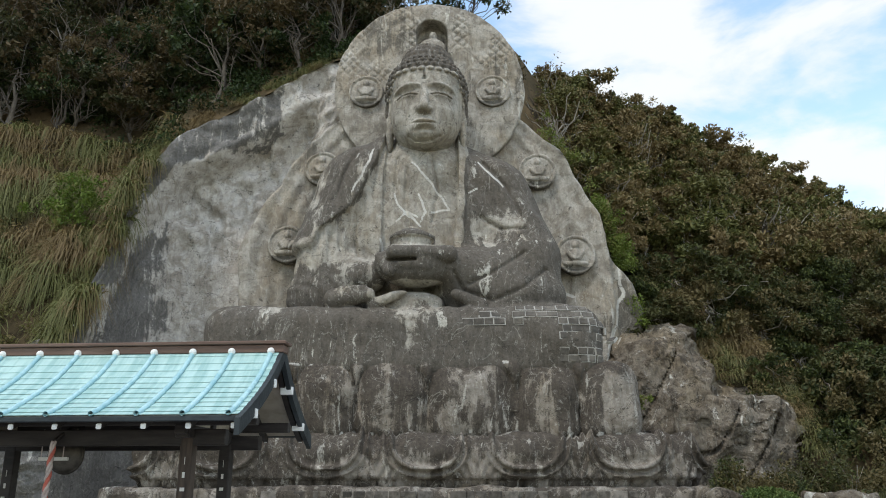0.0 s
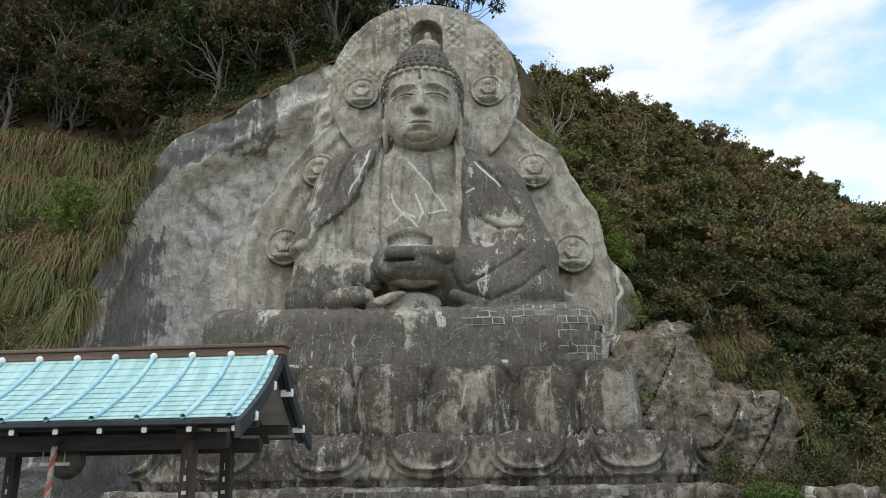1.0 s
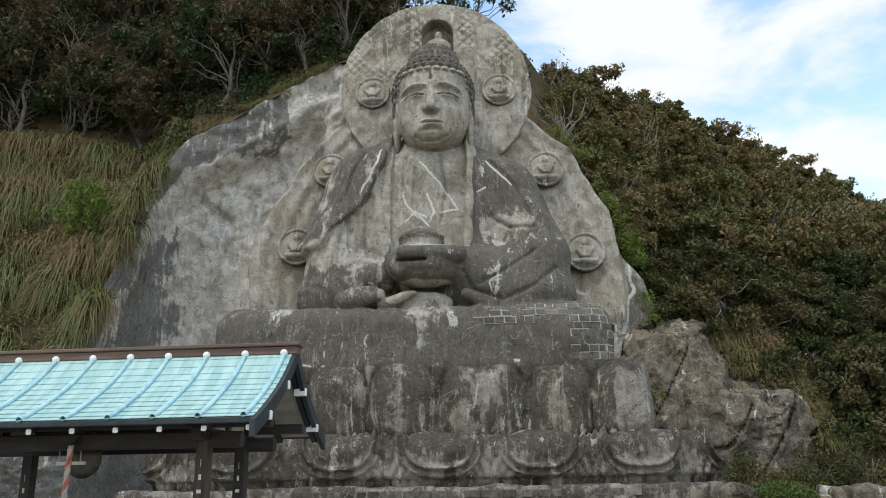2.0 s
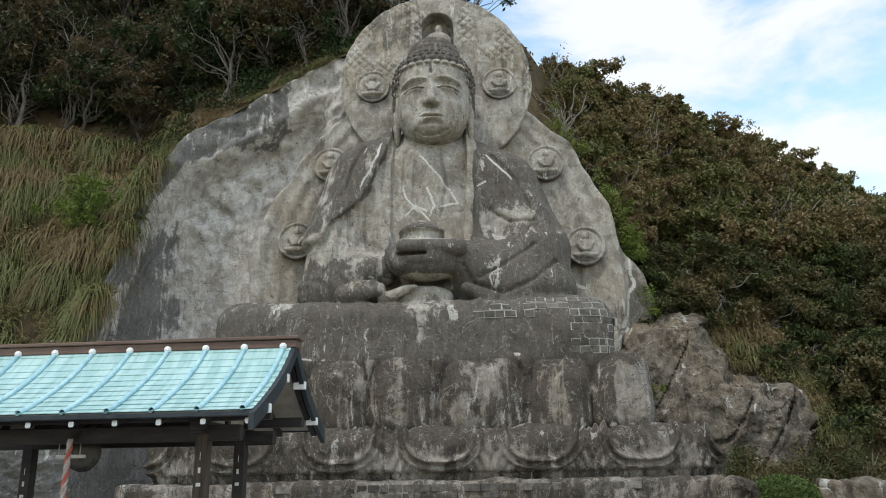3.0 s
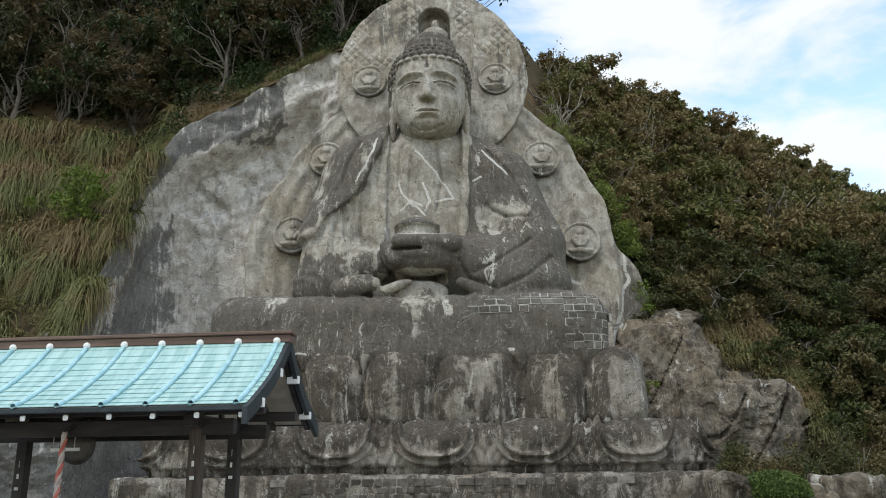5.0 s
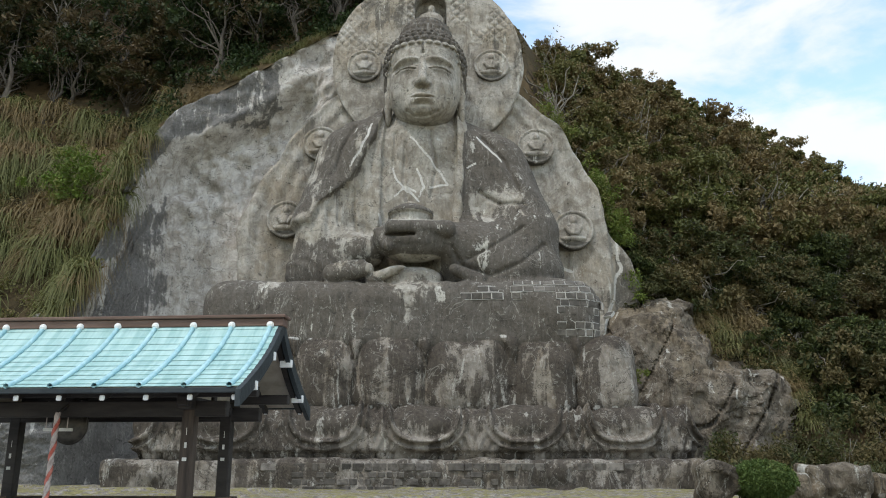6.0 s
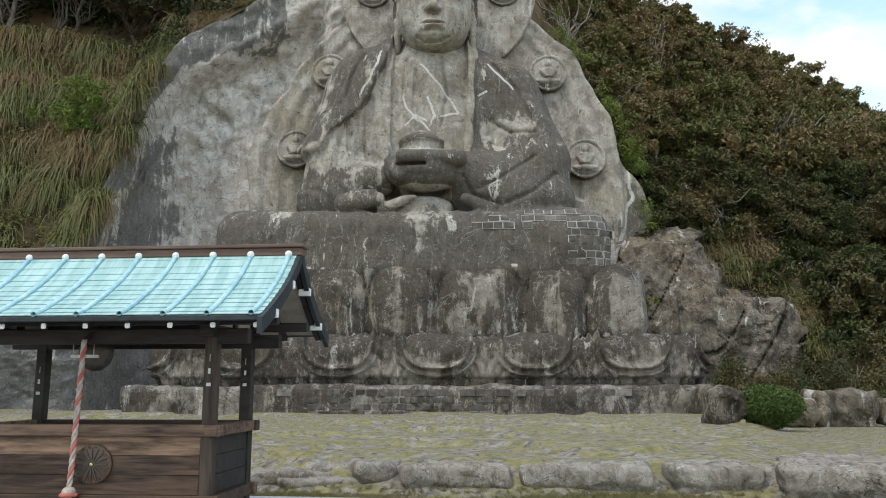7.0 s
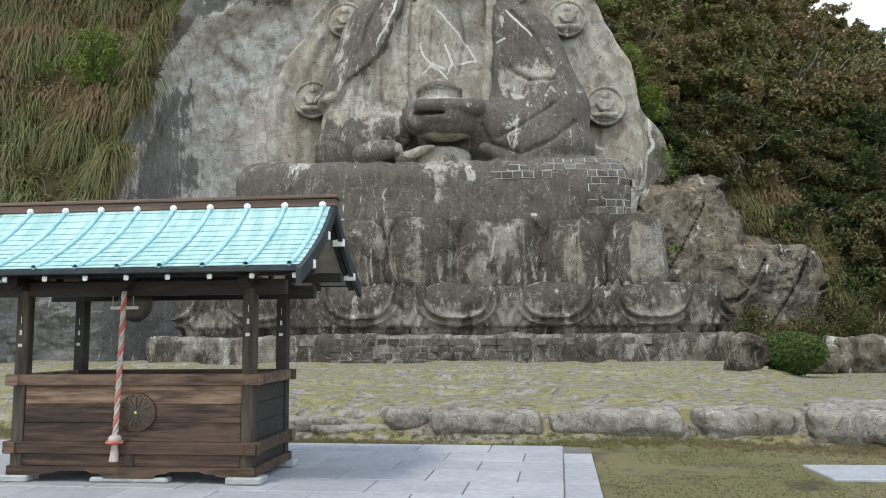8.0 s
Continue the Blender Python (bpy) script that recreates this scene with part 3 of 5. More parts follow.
    # soles and toes on the thighs
    d = smin(d, cap(p, (-4.7, 43.1, 11.4), (-2.9, 42.7, 11.6), 0.62, 0.42), 0.12)
    d = smin(d, cap(p, (-4.3, 42.8, 11.85), (-2.7, 42.5, 11.95), 0.26, 0.2), 0.06)
    d = smin(d, cap(p, (-2.6, 42.8, 11.05), (-0.9, 42.5, 11.75), 0.34, 0.2), 0.1)
    d = smin(d, cap(p, (3.2, 42.9, 11.0), (1.9, 42.6, 11.6), 0.45, 0.3), 0.1)
    d = smin(d, ell(p, (-0.4, 43.6, 11.2), (1.7, 1.0, 0.75)), 0.15)
    # one hand laid flat in the other, thumb curling up, a gap of shade beneath
    d = smax(d, -ell(p, (-0.7, 41.6, 12.05), (2.6, 1.9, 0.32)), 0.12)
    palms = smax(ell(p, (-0.3, 43.1, 13.35), (2.35, 1.35, 1.25)), z - 14.25, 0.18)
    palms = smin(palms, cap(p, (-1.5, 42.0, 13.84), (1.5, 42.2, 13.74), 0.38, 0.5), 0.12)
    palms = smax(palms, -rbox(p, (-1.15, 41.6, 13.38), (0.95, 0.75, 0.1), 0.08), 0.05)
    palms = palms + 0.04 * groove(u, z, [(-1.6, 12.9), (0.4, 12.7), (1.4, 13.1)], 0.07)
    palms = smin(palms, cap(p, (-2.35, 42.6, 13.75), (-1.7, 42.1, 12.75), 0.2, 0.32), 0.12)
    d = smin(d, palms, 0.1)
    # lidded bowl
    r = np.sqrt((u + 0.53) ** 2 + (y - 43.1) ** 2)
    bowl = np.maximum(r - np.interp(z, (13.2, 13.9, 14.8), (0.85, 1.08, 1.1)), np.abs(z - 14.0) - 0.8)
    lid = np.maximum(r - np.interp(z, (14.72, 14.8, 14.98, 15.15, 15.4), (1.2, 1.28, 1.24, 0.95, 0.5)), np.abs(z - 15.03) - 0.3)
    d = np.minimum(d, np.minimum(np.minimum(bowl, lid), ell(p, (-0.53, 43.1, 15.42), (0.3, 0.3, 0.22))))
    return d - 0.018 * rough(x, y, z, 0.8, 3)


def hair_line(u, y):
    return 25.75 - 3.4 * np.maximum(np.abs(u) - 1.9, 0) - 0.9 * np.maximum(y - 44.6, 0)


def head_field(P):
    x, y, z = P
    u = x + 0.85
    p = (u, y, z)
    # skull, full cheeks, heavy chin standing well clear of the neck
    d = smin(ell(p, (0, 45.5, 24.7), (2.3, 2.45, 2.6)), ell(p, (-0.02, 44.85, 22.75), (2.05, 2.05, 2.05)), 0.8)
    d = smin(d, ell(p, (-0.08, 43.7, 21.6), (1.15, 0.95, 0.8)), 0.5)
    n = u + 0.1
    side = np.abs(n)
    front = ramp(44.7 - y, 0, 0.6)
    # brows arch out of the nose
    brow = np.abs(z - (24.55 - 0.36 * (side - 0.95) ** 2))
    d = d - 0.12 * ramp(0.2 - brow, 0, 0.2) * ramp(side - 0.1, 0, 0.25) * ramp(2.0 - side, 0, 0.3) * front
    for s in (-1, 1):
        e = n - s * 1.02
        d = d + 0.26 * np.exp(-(e / 0.72) ** 2 - ((z - 24.15) / 0.26) ** 2) * front
        d = d - 0.22 * np.exp(-(e / 0.6) ** 4 - ((z - 23.85 + 0.1 * e * e) / 0.2) ** 2) * front
        slit = np.abs(z - 23.74 - 0.05 * np.cos(e * 3.2))
        d = d + 0.16 * ramp(0.065 - slit, 0, 0.065) * ramp(0.7 - np.abs(e), 0, 0.12) * front
        d = d + 0.09 * ramp(0.05 - np.abs(z - 24.02 + 0.12 * e * e), 0, 0.05) * ramp(0.75 - np.abs(e), 0, 0.15) * front
        d = smin(d, ell(p, (s * 0.3 - 0.1, 42.85, 22.72), (0.22, 0.32, 0.2)), 0.07)
    d = smin(d, cap(p, (-0.1, 43.2, 24.5), (-0.1, 42.5, 22.8), 0.14, 0.27), 0.16)
    d = smax(d, -ell(p, (-0.1, 42.55, 22.43), (0.55, 0.45, 0.12)), 0.06)
    # lips, the groove below them, the rolled chin
    d = d - 0.2 * np.exp(-(n / 0.58) ** 4 - ((z - 21.96 + 0.06 * n * n) / 0.1) ** 2) * front
    d = d - 0.22 * np.exp(-(n / 0.46) ** 4 - ((z - 21.68 - 0.1 * n * n) / 0.1) ** 2) * front
    d = d + 0.18 * np.exp(-(n / 0.68) ** 4 - ((z - 21.83 + 0.04 * np.cos(n * 5)) / 0.035) ** 2) * front
    d = d + 0.15 * np.exp(-(n / 0.55) ** 2 - ((z - 21.42) / 0.1) ** 2) * front
    d = d + 0.1 * groove(n, z, [(-0.9, 21.25), (-0.5, 20.98), (0, 20.9), (0.5, 20.98), (0.9, 21.25)], 0.06) * front
    d = smax(d, -ell(p, (-0.1, 42.95, 24.9), (0.14, 0.3, 0.16)), 0.04)
    for s in (-1, 1):
        ear = smin(ell(p, (s * 2.3, 45.4, 23.8), (0.24, 0.55, 1.15)), ell(p, (s * 2.22, 45.2, 22.1), (0.22, 0.4, 1.15)), 0.15)
        ear = smax(ear, -ell(p, (s * 2.45, 45.0, 23.6), (0.15, 0.3, 0.7)), 0.05)
        d = smin(d, ear, 0.08)
    neck = cap(p, (0, 46.5, 19.4), (0, 46.2, 22.2), 1.75, 1.6)
    d = smin(d, neck + 0.07 * np.cos(z * 2 * math.pi / 0.62), 0.12)
    # rows of snail curls over scalp and crown
    phi = np.arctan2(u, 45.7 - y)

    def curls(rows, count):
        k = np.floor(z / rows)
        return (np.abs(np.cos(phi * count / 2 + (k % 2) * math.pi / 2)) * np.abs(np.sin(math.pi * z / rows))) ** 0.6
    scalp = np.maximum(ell(p, (0, 45.7, 25.0), (2.42, 2.55, 2.3)), (hair_line(u, y) - z) * 0.6) - 0.24 * curls(0.43, 30)
    crown = ell(p, (0.02, 45.9, 26.6), (1.72, 1.75, 1.95)) - 0.1 * curls(0.4, 24)
    d = np.minimum(d, smin(scalp, crown, 0.1))
    return d - 0.018 * rough(x, y, z, 0.6, 2)


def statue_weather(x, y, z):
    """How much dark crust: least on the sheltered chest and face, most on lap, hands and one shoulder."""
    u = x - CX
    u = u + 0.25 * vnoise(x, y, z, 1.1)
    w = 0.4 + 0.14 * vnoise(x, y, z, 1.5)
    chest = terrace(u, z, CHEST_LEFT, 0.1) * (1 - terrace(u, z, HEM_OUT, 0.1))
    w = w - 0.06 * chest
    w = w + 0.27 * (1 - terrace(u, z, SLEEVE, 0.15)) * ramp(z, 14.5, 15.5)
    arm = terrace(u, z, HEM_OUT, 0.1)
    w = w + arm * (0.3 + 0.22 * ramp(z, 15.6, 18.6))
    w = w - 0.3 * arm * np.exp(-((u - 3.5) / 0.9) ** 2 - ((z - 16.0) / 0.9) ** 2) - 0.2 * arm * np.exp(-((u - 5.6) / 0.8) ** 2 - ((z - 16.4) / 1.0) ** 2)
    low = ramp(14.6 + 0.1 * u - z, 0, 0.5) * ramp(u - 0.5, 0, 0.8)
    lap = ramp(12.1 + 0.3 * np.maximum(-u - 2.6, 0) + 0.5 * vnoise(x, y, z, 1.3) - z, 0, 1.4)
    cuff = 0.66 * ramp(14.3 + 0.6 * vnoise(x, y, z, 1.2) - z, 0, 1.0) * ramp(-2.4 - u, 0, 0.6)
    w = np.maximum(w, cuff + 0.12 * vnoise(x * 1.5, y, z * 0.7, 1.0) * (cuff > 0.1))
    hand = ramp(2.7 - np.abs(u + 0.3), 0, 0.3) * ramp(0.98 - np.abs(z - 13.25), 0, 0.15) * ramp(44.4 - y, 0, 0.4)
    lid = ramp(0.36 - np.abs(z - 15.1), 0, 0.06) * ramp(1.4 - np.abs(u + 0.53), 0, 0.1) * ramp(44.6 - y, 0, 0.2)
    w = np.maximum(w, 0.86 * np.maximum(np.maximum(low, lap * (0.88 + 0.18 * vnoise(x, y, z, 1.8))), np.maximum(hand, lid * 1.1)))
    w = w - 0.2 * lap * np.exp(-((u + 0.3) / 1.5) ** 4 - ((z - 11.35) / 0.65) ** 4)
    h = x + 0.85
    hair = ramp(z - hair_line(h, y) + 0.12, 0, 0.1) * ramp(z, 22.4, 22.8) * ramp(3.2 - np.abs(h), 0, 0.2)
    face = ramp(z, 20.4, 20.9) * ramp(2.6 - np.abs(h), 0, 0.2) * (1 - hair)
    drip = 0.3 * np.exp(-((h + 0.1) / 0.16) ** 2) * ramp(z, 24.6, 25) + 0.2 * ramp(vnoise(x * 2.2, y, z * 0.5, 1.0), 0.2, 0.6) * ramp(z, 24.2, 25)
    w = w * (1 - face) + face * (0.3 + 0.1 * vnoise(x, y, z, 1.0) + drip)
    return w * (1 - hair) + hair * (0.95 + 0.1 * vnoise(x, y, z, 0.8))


def statue_lime(x, y, z):
    u = x - CX + 0.1 * vnoise(x, y, z, 0.5)
    runs = sum(groove(u, z, line, 0.085) for line in LIME_RUNS) * ramp(46.0 - y, 0, 0.3)
    cheek = groove(x + 0.85, z, [(1.2, 23.7), (1.7, 22.8), (1.75, 22.0)], 0.07) + groove(x + 0.85, z, [(0.3, 22.0), (0.9, 21.4)], 0.05)
    return np.where(z < 21, 0.85 * runs, 0.5 * cheek)


def build_statue():
    v, f = joined([surface(body_field, (-14.2, 40.6, 6.4), (10.6, 49.2, 22.4), 0.1),
                   surface(head_field, (-4.4, 41.8, 19.0), (2.6, 48.8, 29.4), 0.06)])
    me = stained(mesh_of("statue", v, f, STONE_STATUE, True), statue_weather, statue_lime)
    return thing("statue", me, "colossal seated statue carved in grey weathered tuff holding a bowl", "statue")


build_statue()

# ---------- halo, aureole and medallions ----------


def halo_field(P):
    x, y, z = P
    u, w = x + 0.71, z - 26.7
    r = np.sqrt((u / 0.985) ** 2 + w ** 2)
    front = 47.7 + 0.1 * ramp(r, 5.4, 6.4)
    a, b = (u + w) / 0.62, (u - w) / 0.62
    a, b = a + 0.35 * vnoise(x, y * 0, z, 1.7), b + 0.35 * vnoise(x + 9, y * 0, z, 1.7)
    fret = np.minimum(np.abs(a - np.round(a)), np.abs(b - np.round(b)))
    rim = 0.085 * ramp(fret, 0.06, 0.2) * ramp(w + 0.45 * np.abs(u) - 1.5, 0, 0.5) * ramp(6.35 - r, 0, 0.15) * ramp(r, 2.7, 3.0) * np.clip(0.4 + 1.5 * vnoise(x, y * 0, z, 1.3), 0, 1)
    front = front - rim - 0.05 * rough(x, y, z, 0.9, 3)
    d = np.maximum(np.maximum(r - 6.32 - 0.05 * vnoise(x, y, z, 0.8), front - y), y - 50.2)
    arch = np.maximum(np.where(z > 30.7, np.sqrt((x + 0.56) ** 2 + (z - 30.7) ** 2), np.abs(x + 0.56)) - 1.04, 29.0 - z)
    d = smax(d, -np.maximum(arch, y - 48.9), 0.06)
    fig = smin(ell(P, (-0.56, 48.2, 29.75), (0.95, 0.45, 0.8)), ell(P, (-0.5, 48.15, 30.72), (0.26, 0.26, 0.32)), 0.1)
    return np.minimum(d, fig)


def build_halo():
    v, f = surface(halo_field, (-7.5, 47.2, 20.3), (6.1, 50.5, 33.9), 0.075)
    return thing("halo_disc", stained(mesh_of("halo", v, f, STONE_HALO, True), lambda x, y, z: 0.5 + 0.12 * vnoise(x, y, z, 2.5)), "round grey stone halo with diamond fretwork and an arched niche", "halo")


AUREOLE_Z = (0, 5, 7.7, 9, 10.4, 11.7, 13.5, 14.6, 15.9, 18, 19.7, 22.35, 24.3, 26, 27.4)
AUREOLE_RIGHT = (10.5, 10.5, 10.8, 11.8, 12.7, 13.0, 12.4, 11.6, 10.9, 10.3, 9.55, 8.1, 6.2, 4, 1)
AUREOLE_LEFT = (11.8, 11.8, 11.8, 11.8, 11.8, 11.9, 11.9, 11.9, 11.7, 10.9, 9.9, 8.3, 6.6, 4, 1)


def aureole_field(P):
    x, y, z = P
    u = x + 0.5
    half = np.where(u > 0, np.interp(z, AUREOLE_Z, AUREOLE_RIGHT), np.interp(z, AUREOLE_Z, AUREOLE_LEFT))
    rim = half - np.abs(u)
    d = -rim * 0.8
    # flame lines that follow the rim, and the outer band on the open side
    line = np.sin((rim + 0.5 * vnoise(x, y, z, 4)) * 2 * math.pi / 1.25) * ramp(3.2 - rim, 0, 0.8) * ramp(z, 8, 12)
    outer = 0.5 * ramp(u - np.interp(z, (8, 12, 16, 18), (10.3, 11.1, 10.8, 12.5)), -0.1, 0.15)
    veil = np.sin((u * 0.9 + 0.25 * z + 0.8 * vnoise(x, y, z, 5)) * 2 * math.pi / 1.7) * ramp(-u, 4.5, 7) * ramp(z, 14, 18)
    front = 48.3 - 0.9 * ramp(np.abs(u), 6, 12) - 0.06 * line + outer - 0.1 * veil - 0.1 * rough(x, y, z, 2.6, 4)
    d = smax(smax(d - 0.18 * rough(x, y, z, 2.5, 3), front - y, 0.2), y - 52.5, 0.3)
    return d


def aureole_weather(x, y, z):
    w = 0.4 + 0.14 * vnoise(x, y, z, 2.6)
    w = w + 0.2 * np.exp(-((x + 8.2 + 0.45 * (z - 22)) / 0.9) ** 2) * ramp(z, 13, 17)
    w = w + 0.25 * ramp(x, 10.6, 11.2) * ramp(14.5 - z, 0, 1) - 0.22 * ramp(-x, 8.5, 10) * ramp(17 - z, 0, 2)
    return w + 0.2 * ramp(12.5 - z, 0, 1.5) * ramp(x, 5, 8)


AUREOLE_LIME = [[(10.9, 15.5), (11.05, 13.0), (10.5, 11.0), (9.7, 8.5)], [(6.9, 13.2), (8.2, 12.7)], [(-6.1, 17.0), (-7.0, 12.5)]]


def build_aureole():
    v, f = surface(aureole_field, (-13.6, 46.3, 0.0), (13.2, 52.8, 27.8), 0.13)
    me = stained(mesh_of("aureole", v, f, STONE_HALO, True), aureole_weather, lambda x, y, z: 0.8 * sum(groove(x + 0.2 * vnoise(x, y, z, 0.8), z, line, 0.14) for line in AUREOLE_LIME))
    return thing("aureole", me, "broad leaf-shaped stone aureole behind the seated statue", "aureole")


def medallion_field(P):
    x, y, z = P
    r = np.sqrt(x * x + z * z)
    d = rbox((r - 0.0, y, z * 0), (0, 0.25, 0), (1.13, 0.22, 9), 0.06)
    ring = np.sqrt((r - 1.05) ** 2 + (y - 0.05) ** 2) - 0.07
    d = smin(d, ring, 0.05)
    fig = smin(ell(P, (0, 0.05, -0.5), (0.72, 0.22, 0.2)), ell(P, (0, 0.04, -0.08), (0.36, 0.26, 0.48)), 0.1)
    fig = smin(fig, ell(P, (0, 0.0, 0.52), (0.18, 0.2, 0.23)), 0.04)
    fig = smin(fig, cap(P, (-0.38, 0.0, 0.1), (-0.1, -0.15, -0.28), 0.12, 0.1), 0.05)
    fig = smin(fig, cap(P, (0.38, 0.0, 0.1), (0.1, -0.15, -0.28), 0.12, 0.1), 0.05)
    fig = fig + 0.05 * ramp(0.06 - np.abs(z + 0.34 + 0.1 * np.abs(x)), 0, 0.06)
    d = d + 0.05 * ramp(0.08 - np.abs(r - 0.9), 0, 0.08)
    return smin(d, fig, 0.05) - 0.03 * rough(x + 3, y, z, 0.5, 2)


def build_medallions():
    v, f = surface(medallion_field, (-1.35, -0.45, -1.35), (1.35, 0.6, 1.35), 0.045)
    me = stained(mesh_of("medallion", v, f, STONE_HALO, True), lambda x, y, z: 0.46 + 0.45 * ramp(-z, 0.62, 0.8))
    first = None
    for x, y, z, s in ((-4.85, 47.5, 26.3, 1.0), (3.39, 47.5, 26.35, 1.0), (-7.5, 47.75, 21.0, 1.02), (6.16, 47.75, 20.85, 1.05), (-9.4, 47.3, 15.85, 1.05), (8.23, 47.35, 15.2, 1.1)):
        m = pose(x, y, z, 0, 0, 0) @ Matrix.Scale(s, 4)
        if first is None:
            first = thing("medallion", me, "round stone medallion with a small seated relief figure", "medallion", group="medallions on the aureole")
            first.matrix_basis = m
        else:
            copy_thing(first, pose(x, y, z)).scale = (s, s, s)


build_halo()
build_aureole()
build_medallions()

# ---------- the lotus throne ----------


PETALS = ((-12.3, 1.6), (-9.1, 1.6), (-5.9, 1.55), (-2.5, 1.75), (1.5, 2.15), (5.5, 1.6), (8.85, 1.65))


def petal_tier(P):
    """Upright lotus petals of uneven width, with worn arched outlines and narrow tips of rear petals between."""
    x, y, z = P
    d = rbox(P, (-1.1, 46.2, 5.9), (11.5, 4.35, 2.25), 1.0)
    wob = 0.1 * rough(x, y * 0, z, 1.6, 3)
    k = None
    for c, h in PETALS:
        q = ((np.abs(x - c + wob) / h) ** 3 + (np.clip(z - 5.2, 0, 9) / 2.75) ** 2.6) ** 0.36
        k = q if k is None else np.minimum(k, q)
    bulge = 0.5 * ramp(1.0 - k, 0, 0.5)
    cut = 0.3 * ramp(0.07 - np.abs(k - 1.03), 0, 0.07) * np.clip(0.75 + vnoise(x, y, z, 1.5), 0.3, 1)
    back = 0.14 * ramp(k, 1.08, 1.2)
    scar = np.round(2.0 * vnoise(x, y * 0, z * 1.3, 1.7)) / 2.0
    wear = 0.09 * rough(x, y, z, 1.5, 5, 0.6) + 0.07 * scar
    return d - bulge + cut - back - wear


def petal_weather(x, y, z):
    w = 0.64 + 0.12 * vnoise(x, y, z, 1.6)
    for c, r, low, deep in ((5.5, 0.75, 0, 0.24), (8.9, 0.55, 0.3, 0.4), (1.5, 0.9, 0.5, 0.1), (-2.4, 0.9, 0, 0.08)):
        w = w - deep * np.exp(-((x - c + 0.25 * vnoise(x, y, z, 1.2)) / r) ** 4) * ramp(z, 3.6, 4.4) * ramp(7.6 - z, 0, 1)
    return w


def lap_edge_lime(x, y, z):
    edge = np.exp(-((z - 7.75 - 0.15 * vnoise(x, y, z, 0.9)) / 0.16) ** 2) * ramp(vnoise(x, y * 0, z * 0, 1.1), 0.1, 0.5)
    foot = np.exp(-((z - 4.2) / 0.3) ** 2) * ramp(vnoise(x, y, z, 0.5), 0.2, 0.6)
    runs = ramp(vnoise(x * 3, y * 0, z * 0.4, 1.0), 0.55, 0.85) * ramp(z, 4.5, 6) * 0.6
    return 0.6 * np.maximum(np.maximum(edge, foot), runs)


def lotus_tier(P):
    """Downturned lotus petals with raised U rims and pleats between."""
    x, y, z = P
    d = rbox(P, (-1.15, 46.4, 2.6), (14.15, 5.5, 1.55), 1.0)
    s = 5.0
    c = (x + 0.7) / s
    q = (c - np.round(c)) * s
    k = ((np.abs(q) / 1.75) ** 2.6 + (np.clip(4.2 - z, 0, 9) / 1.75) ** 2.6) ** (1 / 2.6)
    rim = ramp(0.09 - np.abs(k - 1), 0, 0.06) + 0.6 * ramp(0.06 - np.abs(k - 1.22), 0, 0.05)
    inside = ramp(0.9 - k, 0, 0.3)
    pleat = np.cos((np.abs(q) - 0.25 * np.maximum(4.2 - z, 0) ** 1.3) * 2 * math.pi / 0.42) * ramp(k, 1.25, 1.35)
    low = ramp(2.05 - z, 0, 0.15)
    worn = np.clip(0.95 + 0.5 * vnoise(x, y, z, 2.0), 0.5, 1.2)
    d = d - (0.34 * rim + 0.12 * inside + 0.08 * pleat * (1 - low)) * worn
    notch = np.abs(np.sin(x * math.pi / 1.05 + 0.6 * np.sin(x * 2.1)))
    return d + 0.16 * low + 0.22 * low * (1 - ramp(notch, 0.1, 0.5)) - 0.09 * rough(x, y, z, 1.3, 5, 0.6)


def base_tier(P):
    x, y, z = P
    d = rbox(P, (-1.2, 46.6, 0.55), (15.0, 6.6, 1.05), 0.3)
    return d - 0.13 * rough(x, y, z, 1.2, 4, 0.6)


def build_throne():
    throne = tagged(new("lotus_throne"), "dark weathered stone throne with carved lotus petal tiers", "pedestal")
    throne.location = (-1.5, 45, 0)
    inv = Matrix.Translation(-throne.location)
    for name, field, lo, hi, label in (
            ("petal_tier", petal_tier, (-14, 40.6, 3.4), (12.2, 49, 8.6), "upright stone petals streaked dark brown"),
            ("lotus_tier", lotus_tier, (-16.2, 40.0, 0.8), (13.9, 49, 4.6), "downturned stone petals with raised rims"),
            ("base_course", base_tier, (-17, 39.6, -0.4), (14.4, 49, 2.0), "low plinth of dark stone")):
        v, f = surface(field, lo, hi, 0.11)
        if name == "petal_tier":
            me = stained(mesh_of(name, v, f, STONE_THRONE, True), petal_weather, lap_edge_lime)
        else:
            me = stained(mesh_of(name, v, f, STONE_THRONE, True), lambda x, y, z: 0.6 + 0.18 * vnoise(x, y, z, 1.8) + 0.2 * ramp(z, 2.6, 3.6),
                         lambda x, y, z: 0.45 * ramp(vnoise(x * 1.6, y * 0, z * 1.3, 1.0), 0.42, 0.8) * ramp(2.6 - z, 0, 0.6))
        ob = part(name, me, STONE_THRONE, throne, label)
        ob.matrix_parent_inverse = inv
    return throne


THRONE = build_throne()

# ---------- ground ----------


def sheet(name, x0, x1, y0, y1, step, height, material, label, category):
    xs, ys = np.arange(x0, x1 + step, step), np.arange(y0, y1 + step, step)
    X, Y = np.meshgrid(xs, ys, indexing="ij")
    V = np.stack([X, Y, height(X, Y)], -1).reshape(-1, 3)
    m = len(ys)
    i, j = np.meshgrid(np.arange(len(xs) - 1), np.arange(m - 1), indexing="ij")
    q = (i * m + j).ravel()
    return thing(name, mesh_of(name, V, np.stack([q, q + m, q + m + 1, q + 1], 1), material, True), label, category, "structure")


def ground_z(x, y):
    return -0.06 + 0.05 * rough(x, y, x * 0, 2.5, 3) * ramp(y, 6, 13) - 0.03


